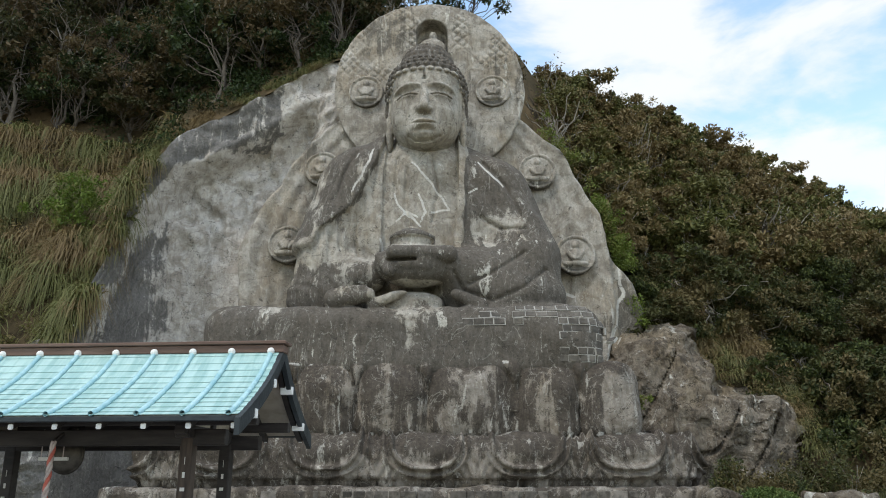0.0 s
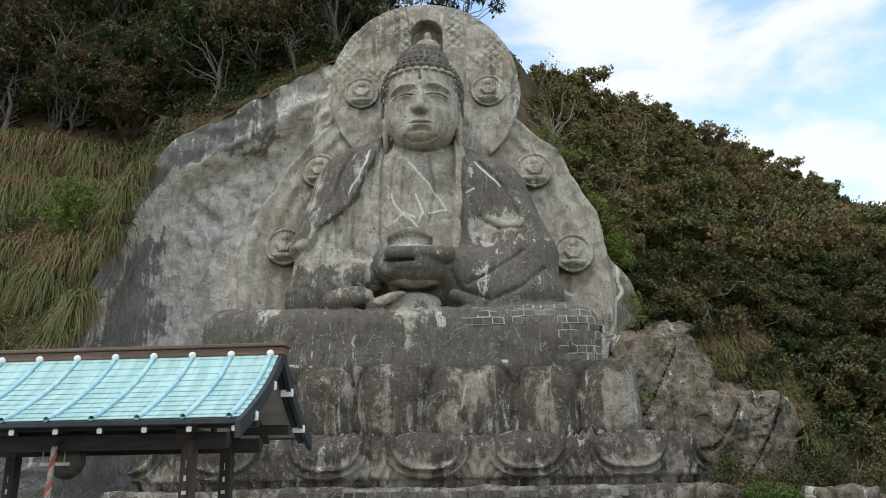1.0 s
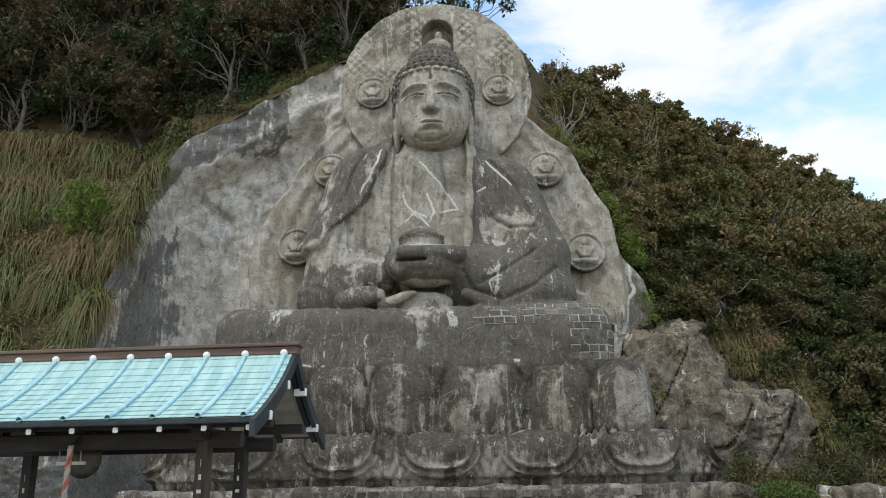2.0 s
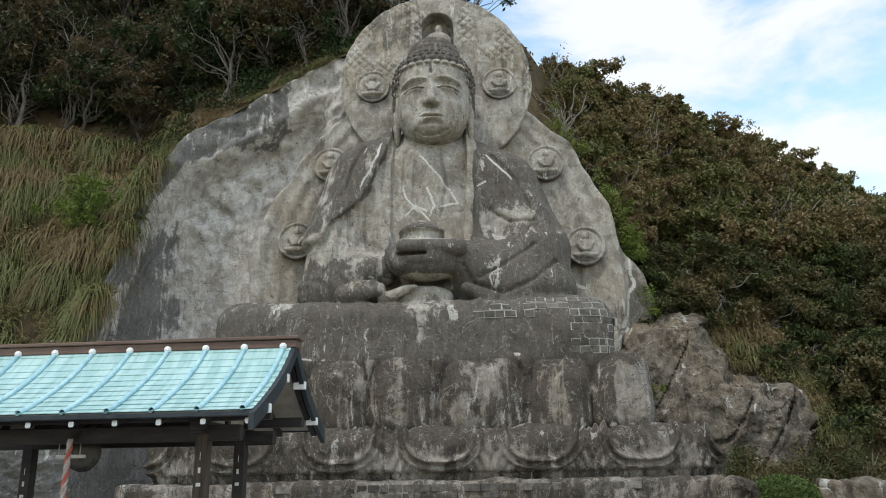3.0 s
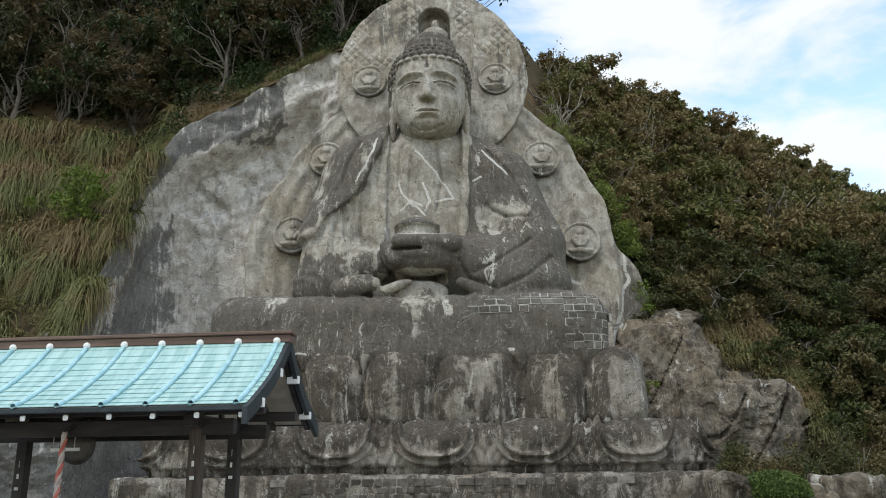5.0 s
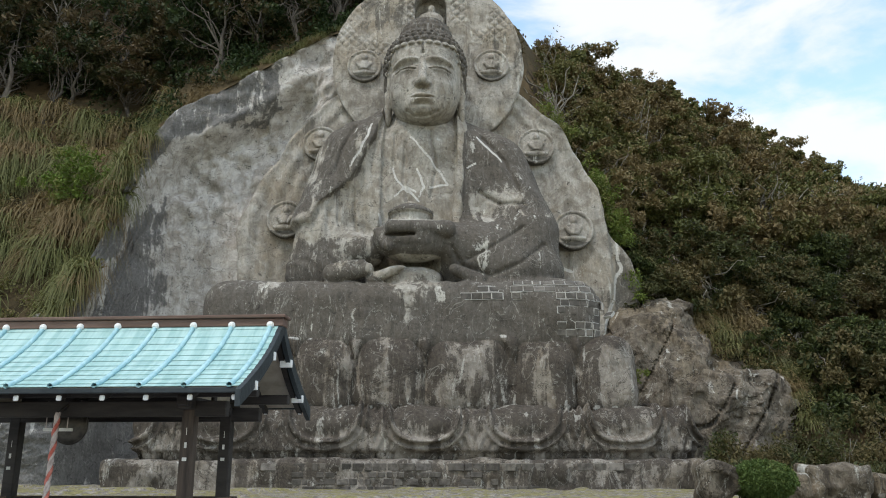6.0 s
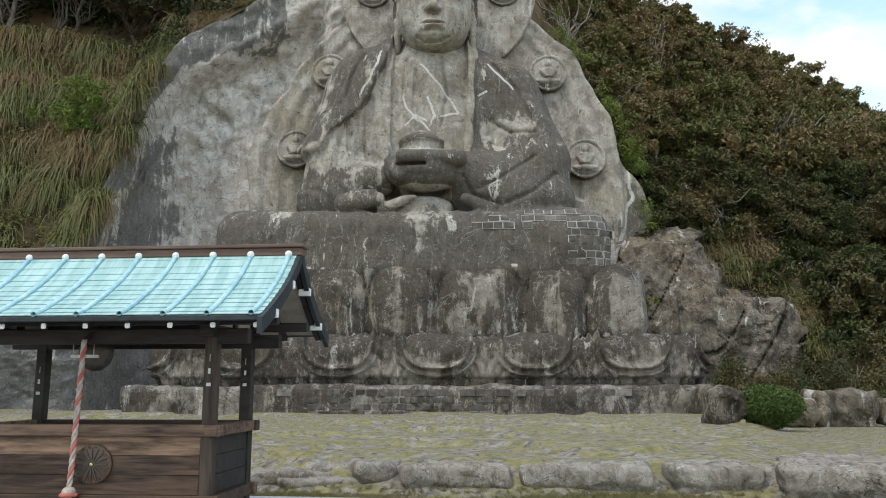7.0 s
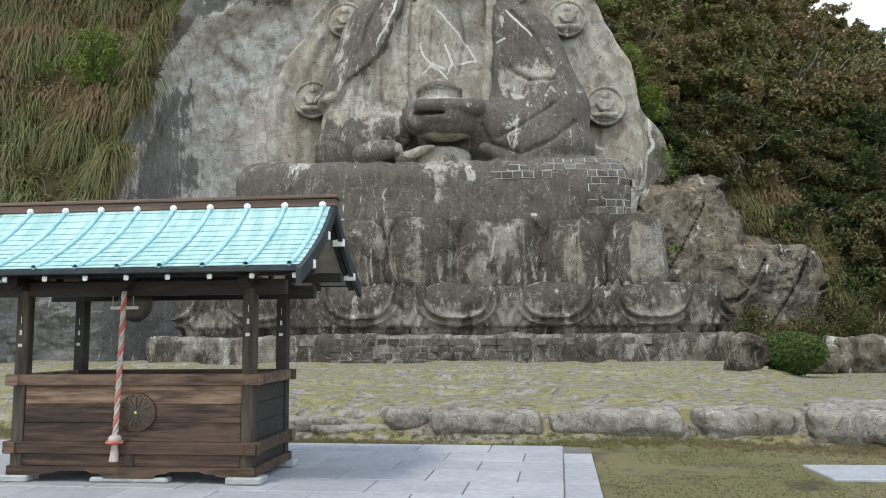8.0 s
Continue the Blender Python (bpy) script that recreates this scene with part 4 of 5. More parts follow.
def ledge_front(x):
    """Where the bedrock ledge begins."""
    return 13.4 - 0.16 * x + 0.5 * vnoise(x, x * 0 + 3.3, x * 0, 3.0)


def ledge_z(x, y):
    s = y - ledge_front(x)
    rise = ramp(s, -0.35, 0.5) * 0.4 - 0.12 * (1 - ramp(s, -0.6, -0.3))
    steps = 0.11 * ramp(vnoise(x * 0.45, y, x * 0, 1.3), -0.05, 0.05) * ramp(vnoise(x * 0.5, y, x * 0 + 4, 2.2), -0.3, 0.2) + 0.05 * ramp(vnoise(x * 0.4, y * 1.2, x * 0 + 9, 0.8), -0.05, 0.08)
    right = ramp(x - 0.42 * (y - 14) - 4.5, 0, 1.2)
    far = ramp(y, 34, 42) * 0.1
    body = rise + (steps + 0.05 * rough(x * 0.6, y, x * 0, 1.0, 4)) * ramp(s, 0, 0.8) * (1 - right) + far
    body = body - 0.3 * ramp(y, 18, 37)
    return body - 0.1 * right * ramp(s, 0.5, 1.5)


def build_ground():
    sheet("ground", -400, 400, -200, 600, 20, lambda x, y: x * 0 - 0.25, SOIL_LAWN, "wide dry lawn running to the hills", "ground")
    sheet("ground_lawn", -14, 30, -8, 16, 0.22, ground_z, SOIL_LAWN, "thin yellow-green lawn with bare patches", "lawn")
    sheet("ground_ledge", -40, 60, 11.0, 46, 0.14, ledge_z, MOSSY, "flat grey bedrock ledge banded with yellow moss", "bedrock")


build_ground()

# ---------- paving ----------


def build_paving():
    bed = bmesh.new()
    slab(-11.2, 0.37, -16, -0.01, -0.2, -0.014, 0, bed)
    root = tagged(new("pavement"), "grey granite slab paving laid in running bond", "paving", kind="structure")
    root.matrix_basis = pose(1.12, 11.5, 0, 0, 0, -6.5)
    part("bedding", bed, JOINT, root, "dark sand under the slabs")
    shapes = {}
    for w in (0.99, 0.49, 0.37):
        me = bpy.data.meshes.new("slab")
        b = slab(-w + 0.006, -0.006, -0.715, -0.006, -0.06, 0.0, 0.008)
        b.to_mesh(me)
        b.free()
        me.materials.append(PAVE)
        shapes[w] = me
    rnd = random.Random(3)
    for j in range(21):
        x = 0.0
        for i in range(12):
            w = 0.49 if (i == 0 and j % 2) else 0.99
            ob = part("slab", shapes[w], PAVE, root)
            ob.location = (x, -0.72 * j, rnd.uniform(-0.004, 0.002))
            x -= w
            if x < -10.5:
                break
        if j > 0:
            ob = part("slab", shapes[0.37], PAVE, root)
            ob.location = (0.372 + rnd.uniform(-0.004, 0.004), -0.72 * j, rnd.uniform(-0.004, 0.002))
    far = tagged(new("paving_slab"), "long grey stone slab set in the lawn", "paving", kind="structure")
    far.matrix_basis = pose(5.6, 9.6, -0.06, 0, 0, -3)
    for i in range(3):
        part("slab", slab(-1.75 + i * 1.18, -0.59 + i * 1.18, -0.5, 0.5, -0.12, 0.0, 0.012), PAVE, far)


build_paving()

# ---------- roofed offering box ----------


def beam(x0, x1, y0, y1, z0, z1, name, material, parent, label="", bevel=0.008):
    return part(name, slab(x0, x1, y0, y1, z0, z1, bevel), material, parent, label)


def roof_z(y):
    s = min(abs(y) / 1.34, 1.0)
    return 2.25 + 0.86 * (1 - s) ** 1.18 * (1 - 0.12 * math.sin(math.pi * s))


def build_offering_box():
    root = tagged(new("offering_box"), "weathered wooden offering box under a green copper gable roof", "offering box")
    root.matrix_basis = pose(-3.785, 9.335, 0, 0, 0, -4.5) @ Matrix.Diagonal((1.045, 1, 1, 1))
    for sx in (-1, 1):
        for sy in (-1, 1):
            x, y = sx * 1.24, sy * 0.58
            part("footing", slab(x - 0.2, x + 0.17, y - 0.12, y + 0.12, 0, 0.075, 0.015), BASE_STONE, root, "grey stone footing")
            post = part("post", slab(x - 0.065, x + 0.065, y - 0.065, y + 0.065, 0.07, 2.1, 0.01), WOOD_POST if sy < 0 else WOOD_SHADED, root)
            for k in range(3):
                z = 1.5 + 0.13 * k + 0.05 * sx
                part("paper_slip", slab(x - 0.03 + 0.012 * k, x + 0.015 - 0.008 * k, y - 0.0685, y - 0.0655, z, z + 0.035 + 0.02 * k), PAPER, post, "torn pale paper slip")
    part("footing", slab(-0.42, 0.42, -0.66, -0.52, 0, 0.06, 0.02), BASE_STONE, root, "grey stone footing")
    # sill with cusped openings, rails, planks
    for sy in (-1, 1):
        y = sy * 0.61
        bm = bmesh.new()
        outline = [(-1.33, 0.17), (1.33, 0.17), (1.33, 0.07), (0.98, 0.07), (0.9, 0.1), (0.82, 0.1), (0.76, 0.125), (0.45, 0.125), (0.4, 0.1), (0.3, 0.09), (0.26, 0.05),
                   (-0.26, 0.05), (-0.3, 0.09), (-0.4, 0.1), (-0.45, 0.125), (-0.76, 0.125), (-0.82, 0.1), (-0.9, 0.1), (-0.98, 0.07), (-1.33, 0.07)]
        face = bm.faces.new([bm.verts.new((a, y - 0.05, b)) for a, b in outline])
        ext = bmesh.ops.extrude_face_region(bm, geom=[face])
        bmesh.ops.translate(bm, vec=(0, 0.1, 0), verts=[g for g in ext["geom"] if isinstance(g, bmesh.types.BMVert)])
        bmesh.ops.recalc_face_normals(bm, faces=bm.faces[:])
        part("sill", bm, WOOD, root)
        beam(-1.38, 1.38, y - 0.06, y + 0.06, 0.3, 0.43, "lower_rail", WOOD, root)
        beam(-1.38, 1.38, y - 0.065, y + 0.065, 1.03, 1.15, "top_rail", WOOD, root)
        for k in range(3):
            beam(-1.17, 1.17, y - 0.02 + 0.004 * k, y + 0.02, 0.432 + 0.2 * k, 0.628 + 0.2 * k, "plank", WOOD_SUN if k == 2 else WOOD, root, "sun-bleached orange-brown plank" if k == 2 else "", 0.004)
        beam(-1.17, 1.17, y - 0.025, y + 0.01, 0.172, 0.298, "plank", WOOD, root, "", 0.004)
        beam(-0.05, 0.05, y - 0.05, y + 0.03, 0.172, 0.299, "stud", WOOD_POST, root)
    for sx in (-1, 1):
        x = sx * 1.29
        beam(x - 0.055, x + 0.055, -0.64, 0.64, 0.075, 0.17, "sill", WOOD, root)
        beam(x - 0.06, x + 0.06, -0.7, 0.7, 0.302, 0.428, "lower_rail", WOOD, root)
        beam(x - 0.065, x + 0.065, -0.7, 0.7, 1.032, 1.148, "top_rail", WOOD, root)
        # side planks darker than the front ones: their shade is painted in
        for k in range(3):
            beam(x - 0.05, x - 0.01, -0.52, 0.52, 0.432 + 0.2 * k, 0.628 + 0.2 * k, "plank", WOOD_SHADED, root, "side plank with shade in its colour", 0.004)
        beam(x - 0.05, x - 0.01, -0.52, 0.52, 0.172, 0.298, "plank", WOOD_SHADED, root, "side plank with shade in its colour", 0.004)
    for k in range(9):
        y = -0.5 + k * 0.125
        beam(-1.22, 1.22, y - 0.02, y + 0.02, 1.0, 1.05, "slot_bar", WOOD_SHADED, root)
    # wheel emblem
    bm = bmesh.new()
    bmesh.ops.create_cone(bm, cap_ends=True, segments=32, radius1=0.205, radius2=0.2, depth=0.03)
    bmesh.ops.rotate(bm, matrix=Matrix.Rotation(radians(90), 3, "X"), verts=bm.verts[:])
    bmesh.ops.translate(bm, vec=(0.07, -0.65, 0.74), verts=bm.verts[:])
    wheel = part("wheel_emblem", bm, WHEEL, root, "round dark brown wheel emblem", True)
    for k in range(16):
        a = 2 * math.pi * k / 16
        bm = slab(-0.006, 0.006, -0.012, 0.0, 0.03, 0.17)
        bmesh.ops.transform(bm, matrix=Matrix.Translation((0.07, -0.668, 0.74)) @ Matrix.Rotation(a, 4, "Y"), verts=bm.verts[:])
        part("spoke", bm, BRONZE, wheel)
    for k in range(16):
        a = 2 * math.pi * (k + 0.5) / 16
        bm = bmesh.new()
        bmesh.ops.create_icosphere(bm, subdivisions=1, radius=0.011)
        bmesh.ops.translate(bm, vec=(0.07 + 0.18 * math.cos(a), -0.668, 0.74 + 0.18 * math.sin(a)), verts=bm.verts[:])
        part("stud", bm, WOOD, wheel)
    bm = bmesh.new()
    bmesh.ops.create_uvsphere(bm, u_segments=12, v_segments=8, radius=0.025)
    bmesh.ops.translate(bm, vec=(0.07, -0.67, 0.74), verts=bm.verts[:])
    part("hub", bm, plain("brass", (0.4, 0.3, 0.1), (0.5, 0.38, 0.16), 10, 0.4, 0.8), wheel, "worn brass hub", True)
    # frame under the roof
    for sy in (-1, 1):
        beam(-1.62, 1.62, sy * 0.58 - 0.06, sy * 0.58 + 0.06, 2.0, 2.16, "tie_beam", WOOD_SHADED, root)
        beam(-1.93, 1.93, sy * 0.62 - 0.05, sy * 0.62 + 0.05, 2.2, 2.31, "purlin", WOOD_SHADED, root)
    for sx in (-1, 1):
        beam(sx * 1.24 - 0.055, sx * 1.24 + 0.055, -0.85, 0.85, 2.1, 2.2, "cross_beam", WOOD_SHADED, root)
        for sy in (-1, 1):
            beam(sx * 1.24 - 0.07, sx * 1.24 + 0.07, sy * 0.62 - 0.16, sy * 0.62 + 0.16, 2.07, 2.16, "bracket", WOOD_SHADED, root)
        beam(sx * 1.24 - 0.05, sx * 1.24 + 0.05, -0.05, 0.05, 2.17, 2.9, "king_post", WOOD_SHADED, root)
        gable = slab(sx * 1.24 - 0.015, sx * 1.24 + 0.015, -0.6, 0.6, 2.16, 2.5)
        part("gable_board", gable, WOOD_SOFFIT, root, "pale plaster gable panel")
    beam(-1.93, 1.93, -0.06, 0.06, 2.88, 3.0, "ridge_beam", WOOD_SHADED, root)
    # roof: deck, copper sheets, ribs, eave and barge boards
    roof = tagged(new("roof"), "pale green copper sheet roof with ribs")
    roof.parent = root
    rows = 12
    ys = [1.34 * k / rows for k in range(rows + 1)]
    for sy in (-1, 1):
        bm = bmesh.new()
        up, lo = [], []
        for yy in ys:
            z = roof_z(yy)
            up.append([bm.verts.new((x, sy * yy, z - 0.012)) for x in (-1.95, 1.95)])
            lo.append([bm.verts.new((x, sy * yy, z - 0.06)) for x in (-1.95, 1.95)])
        for k in range(rows):
            for q in ((up[k][0], up[k][1], up[k + 1][1], up[k + 1][0]), (lo[k][0], lo[k + 1][0], lo[k + 1][1], lo[k][1]), (up[k][0], up[k + 1][0], lo[k + 1][0], lo[k][0]), (up[k][1], lo[k][1], lo[k + 1][1], up[k + 1][1])):
                bm.faces.new(q)
        bm.faces.new((up[rows][0], up[rows][1], lo[rows][1], lo[rows][0]))
        bmesh.ops.recalc_face_normals(bm, faces=bm.faces[:])
        part("deck", bm, WOOD_SOFFIT, roof, "pale boarded roof deck")
        beam(-1.965, 1.965, min(sy * 1.31, sy * 1.355), max(sy * 1.31, sy * 1.355), 2.185, 2.238, "eave_board", COPPER_DARK, roof, "dark copper eave edge")
        for k in range(rows):
            y0, y1 = ys[k], ys[k + 1] + 0.012
            z0, z1 = roof_z(y0) - 0.008, roof_z(y1) + 0.004
            for w, xs in ((0.4265, [1.87 - 0.427 * (i + 1) for i in range(9)]), (0.082, [1.872, -1.957])):
                b = bmesh.new()
                c = [(0, y0, z0), (w, y0, z0), (w, y1, z1), (0, y1, z1)]
                vs = [b.verts.new((a, sy * e, g)) for a, e, g in c] + [b.verts.new((a, sy * e, g - 0.006)) for a, e, g in c]
                for q in ((0, 1, 2, 3), (4, 7, 6, 5), (0, 4, 5, 1), (1, 5, 6, 2), (2, 6, 7, 3), (3, 7, 4, 0)):
                    b.faces.new([vs[i] for i in q])
                bmesh.ops.recalc_face_normals(b, faces=b.faces[:])
                me = bpy.data.meshes.new("copper_sheet")
                b.to_mesh(me)
                b.free()
                me.materials.append(COPPER)
                for x in xs:
                    part("copper_sheet", me, COPPER, roof).location = (x, 0, 0)
        pts = [(0, sy * yy, roof_z(yy) + 0.012) for yy in [0.04] + ys[1:]] + [(0, sy * 1.365, 2.26)]
        rv, rf = tube(pts, [0.026] * len(pts), 8)
        rib = mesh_of("rib", rv, rf, COPPER_RIB, True)
        bm = bmesh.new()
        bmesh.ops.create_uvsphere(bm, u_segments=10, v_segments=6, radius=0.042)
        bmesh.ops.translate(bm, vec=(0, sy * 0.1, roof_z(0.1) + 0.03), verts=bm.verts[:])
        capm = bpy.data.meshes.new("rib_cap")
        bm.to_mesh(capm)
        bm.free()
        capm.materials.append(WHITE)
        raft = bpy.data.meshes.new("rafter")
        bm = bmesh.new()
        for k in range(rows):
            a, b2 = ys[k], ys[k + 1]
            vs = [bm.verts.new((sx * 0.03, sy * yy * 0.955, roof_z(yy) - dz)) for yy in (a, b2) for sx in (-1, 1) for dz in (0.062, 0.125)]
            for q in ((0, 2, 6, 4), (1, 5, 7, 3), (0, 4, 5, 1), (2, 3, 7, 6), (0, 1, 3, 2), (4, 6, 7, 5)):
                bm.faces.new([vs[i] for i in q])
        bmesh.ops.remove_doubles(bm, verts=bm.verts[:], dist=0.002)
        bmesh.ops.recalc_face_normals(bm, faces=bm.faces[:])
        bm.to_mesh(raft)
        bm.free()
        raft.materials.append(WOOD_SHADED)
        for i in range(10):
            x = 1.87 - 0.427 * i
            part("rib", rib, COPPER_RIB, roof).location = (x, 0, 0)
            part("rib_cap", capm, WHITE, roof, "white rib end cap").location = (x, 0, 0)
        for i in range(10):
            x = 1.9 - 0.42 * i
            part("rafter", raft, WOOD_SHADED, roof).location = (x, 0, 0)
            e = sy * 1.34 * 0.955
            part("rafter_end", slab(x - 0.026, x + 0.026, e - 0.012, e + 0.012, 2.12, 2.175, 0.01), WHITE, roof, "white painted rafter end")
        for sx in (-1, 1):
            bm = bmesh.new()
            for k in range(rows):
                a, b2 = ys[k] * (1 + 0.06 * (k == rows)), ys[k + 1] * (1.06 if k == rows - 1 else 1)
                vs = [bm.verts.new((sx * 1.975 + e, sy * yy, roof_z(yy) - dz - max(0, yy - 1.34) * 0.5)) for yy in (a, b2) for e in (-0.025, 0.025) for dz in (0.0, 0.16)]
                for q in ((0, 2, 6, 4), (1, 5, 7, 3), (0, 4, 5, 1), (2, 3, 7, 6), (0, 1, 3, 2), (4, 6, 7, 5)):
                    bm.faces.new([vs[i] for i in q])
            bmesh.ops.remove_doubles(bm, verts=bm.verts[:], dist=0.002)
            bmesh.ops.recalc_face_normals(bm, faces=bm.faces[:])
            part("barge_board", bm, COPPER_DARK, roof, "dark barge board")
            for k in (0.35, 0.95):
                part("purlin_end", slab(sx * 1.94 - 0.06, sx * 1.94 + 0.075, sy * k - 0.03, sy * k + 0.03, roof_z(k) - 0.19, roof_z(k) - 0.1, 0.006), WHITE, roof, "white painted purlin end")
    beam(-2.01, 2.01, -0.1, 0.1, 3.03, 3.12, "ridge_board", RIDGE_WOOD, roof, "brown timber ridge board")
    beam(-2.035, 2.035, -0.13, 0.13, 3.122, 3.16, "ridge_cap", RIDGE_WOOD, roof, "brown timber ridge cap")
    return root


BOX = build_offering_box()


def build_gong():
    root = tagged(new("gong"), "dark bronze gong hanging from the roof beam", "gong")
    root.matrix_basis = pose(-3.72, 9.33, 0, 0, 0, -4.5) @ pose(-0.33, -0.1, 1.93)
    bm = bmesh.new()
    bmesh.ops.create_uvsphere(bm, u_segments=28, v_segments=12, radius=0.2)
    bmesh.ops.scale(bm, vec=(1, 0.38, 1), verts=bm.verts[:])
    part("body", bm, BRONZE, root, "", True)
    v, f = tube([(0.19 * math.cos(a), 0, 0.19 * math.sin(a)) for a in np.linspace(0, 2 * math.pi, 25)], [0.022] * 25, 6)
    part("rim", mesh_of("rim", v, f, BRONZE, True), BRONZE, root)
    for s in (-1, 1):
        v, f = tube([(s * 0.1, 0, 0.16), (s * 0.1, 0, 0.34)], [0.008, 0.008], 6)
        part("hook", mesh_of("hook", v, f, BRONZE, True), BRONZE, root)
    part("crossbar", slab(-0.14, 0.18, -0.3, -0.26, -0.07, -0.035, 0.004), PAPER, root, "pale wooden striker bar")
    for s in (-0.12, 0.12):
        part("crossbar_cord", slab(s - 0.004, s + 0.004, -0.284, -0.276, -0.037, 0.25), ROPE_WHITE, root)


def build_rope():
    root = tagged(new("bell_rope"), "thick twisted red and white bell rope with a knot", "rope")
    root.matrix_basis = pose(-3.72, 9.33, 0, 0, 0, -4.5) @ pose(-0.13, -0.74, 0)
    zs = np.linspace(2.04, 0.5, 150)
    for s, material, label in ((0, ROPE_RED, "faded red strand"), (2.1, ROPE_WHITE, "pale strand"), (4.2, ROPE_WHITE, "pale strand")):
        a = zs * 26 + s
        lean = 0.03 * (2.04 - zs)
        fade = 0.5 + 0.5 * np.sin(zs * 3)
        pts = np.stack([0.015 * np.cos(a) - lean, 0.015 * np.sin(a), zs], 1)
        v, f = tube(pts, [0.019 if material is ROPE_RED else 0.016] * len(pts), 6)
        part("strand", mesh_of("strand", v, f, material, True), material, root, label)
    bm = bmesh.new()
    bmesh.ops.create_uvsphere(bm, u_segments=12, v_segments=8, radius=0.07)
    bmesh.ops.scale(bm, vec=(1, 1, 0.8), verts=bm.verts[:])
    bmesh.ops.translate(bm, vec=(-0.05, 0, 0.47), verts=bm.verts[:])
    part("knot", bm, ROPE_WHITE, root, "tied pale knot", True)
    v, f = tube([(-0.05, 0, 0.44), (-0.05, 0, 0.33), (-0.055, 0, 0.24)], [0.03, 0.042, 0.05], 9)
    part("tassel", mesh_of("tassel", v, f, ROPE_WHITE, True), ROPE_WHITE, root, "frayed pale tassel")
    v, f = tube([(-0.05 + 0.075 * math.cos(a), 0.075 * math.sin(a), 0.44) for a in np.linspace(0, 2 * math.pi, 13)], [0.02] * 13, 6)
    part("knot_loop", mesh_of("loop", v, f, ROPE_RED, True), ROPE_RED, root, "red cloth loop")
    v, f = tube([(0.0, 0, 2.03), (0.08, 0.2, 2.2), (0.2, 0.2, 2.2)], [0.02, 0.02, 0.02], 6)
    part("hanger", mesh_of("hanger", v, f, WOOD_SHADED, True), WOOD_SHADED, root)


build_gong()
build_rope()

# ---------- loose rocks ----------


def boulder(name, cx, cy, z0, w, d, h, seed, label, material=STONE_GROUND, step=0.045, spin=0.0):
    def field(P):
        x, y, z = P
        r = min(w, d, h) * 0.22
        q = rbox((x + 0.1 * w * vnoise(x + seed, y, z, 0.7), y, z), (0, 0, h * 0.38), (w / 2, d / 2, h * 0.62), r)
        q = smax(q, (z - h) * 0.95 + 0.1 * h * rough(x + seed, y, z * 0, w * 0.35, 3), 0.06)
        ridged = sum(e * (0.4 - np.abs(vnoise(x * 1.2 + seed * 3.7, y, z + 0.3 * x, a))) for a, e in ((0.9 * h + 0.2, 1.0), (0.45 * h + 0.08, 0.5), (0.2 * h + 0.04, 0.22)))
        under = 0.18 * h * ramp(0.4 * h + 0.15 * h * vnoise(x + seed, y, z * 0, 0.4) - z, 0, 0.35 * h)
        facet = np.round(2.0 * vnoise(x + seed * 2.1, y, z * 0.7, 0.8 * h + 0.2)) / 2.0
        return q - 0.22 * h * ridged - 0.07 * h * facet + under
    g = 0.3 * h + 0.1
    v, f = surface(field, (-w / 2 - g, -d / 2 - g, -0.3 * h), (w / 2 + g, d / 2 + g, h + g), step)
    ob = thing(name, mesh_of(name, v, f, material, True), label, "rock", group="rocks along the ledge")
    ob.matrix_basis = pose(cx, cy, z0, 0, 0, spin)
    return ob


for n, (x, y, w, d, h, z0, spin) in enumerate((
        (0.15, 13.55, 1.75, 0.9, 0.5, -0.04, -4), (2.15, 13.2, 2.15, 1.0, 0.5, -0.04, -6), (4.05, 12.95, 1.55, 1.0, 0.54, -0.04, -4), (5.95, 12.3, 1.9, 1.3, 0.6, -0.05, -25),
        (7.6, 11.7, 1.9, 1.2, 0.6, -0.05, -12), (-1.25, 14.1, 0.85, 0.8, 0.52, -0.04, 10), (-2.6, 14.0, 1.5, 0.9, 0.36, -0.04, 4), (-1.6, 13.35, 2.4, 0.6, 0.17, -0.04, 2), (-4.4, 14.6, 1.8, 0.9, 0.45, -0.04, 6), (-6.4, 14.9, 1.9, 0.9, 0.45, -0.04, 0))):
    if h > 0.3:
        y = float(ledge_front(np.array([x]))[0]) + 0.5
        w, d, h = w * 0.9, d * 1.7, h * 0.78
    boulder("rock", x, y, z0, w, d, h, n + 1.0, "rough grey rock edging the mossy ledge", spin=spin)
boulder("rock", 8.25, 24.9, 0.2, 1.2, 1.0, 1.3, 21, "upright grey-brown rock beside the clipped bush", STONE_ROCK, step=0.07)
boulder("rock", 14.3, 30.2, 0.15, 2.3, 1.4, 1.25, 22, "large flat-topped pale rock at the lawn's edge", STONE_ROCK, step=0.09)
boulder("rock", 12.2, 29.2, 0.2, 1.2, 1.0, 0.9, 23, "small pale rock at the lawn's edge", STONE_ROCK, step=0.09)
boulder("rock", 16.2, 30.4, 0.2, 1.0, 0.9, 0.9, 24, "small pale rock at the lawn's edge", STONE_ROCK, step=0.09)

# ---------- plants ----------


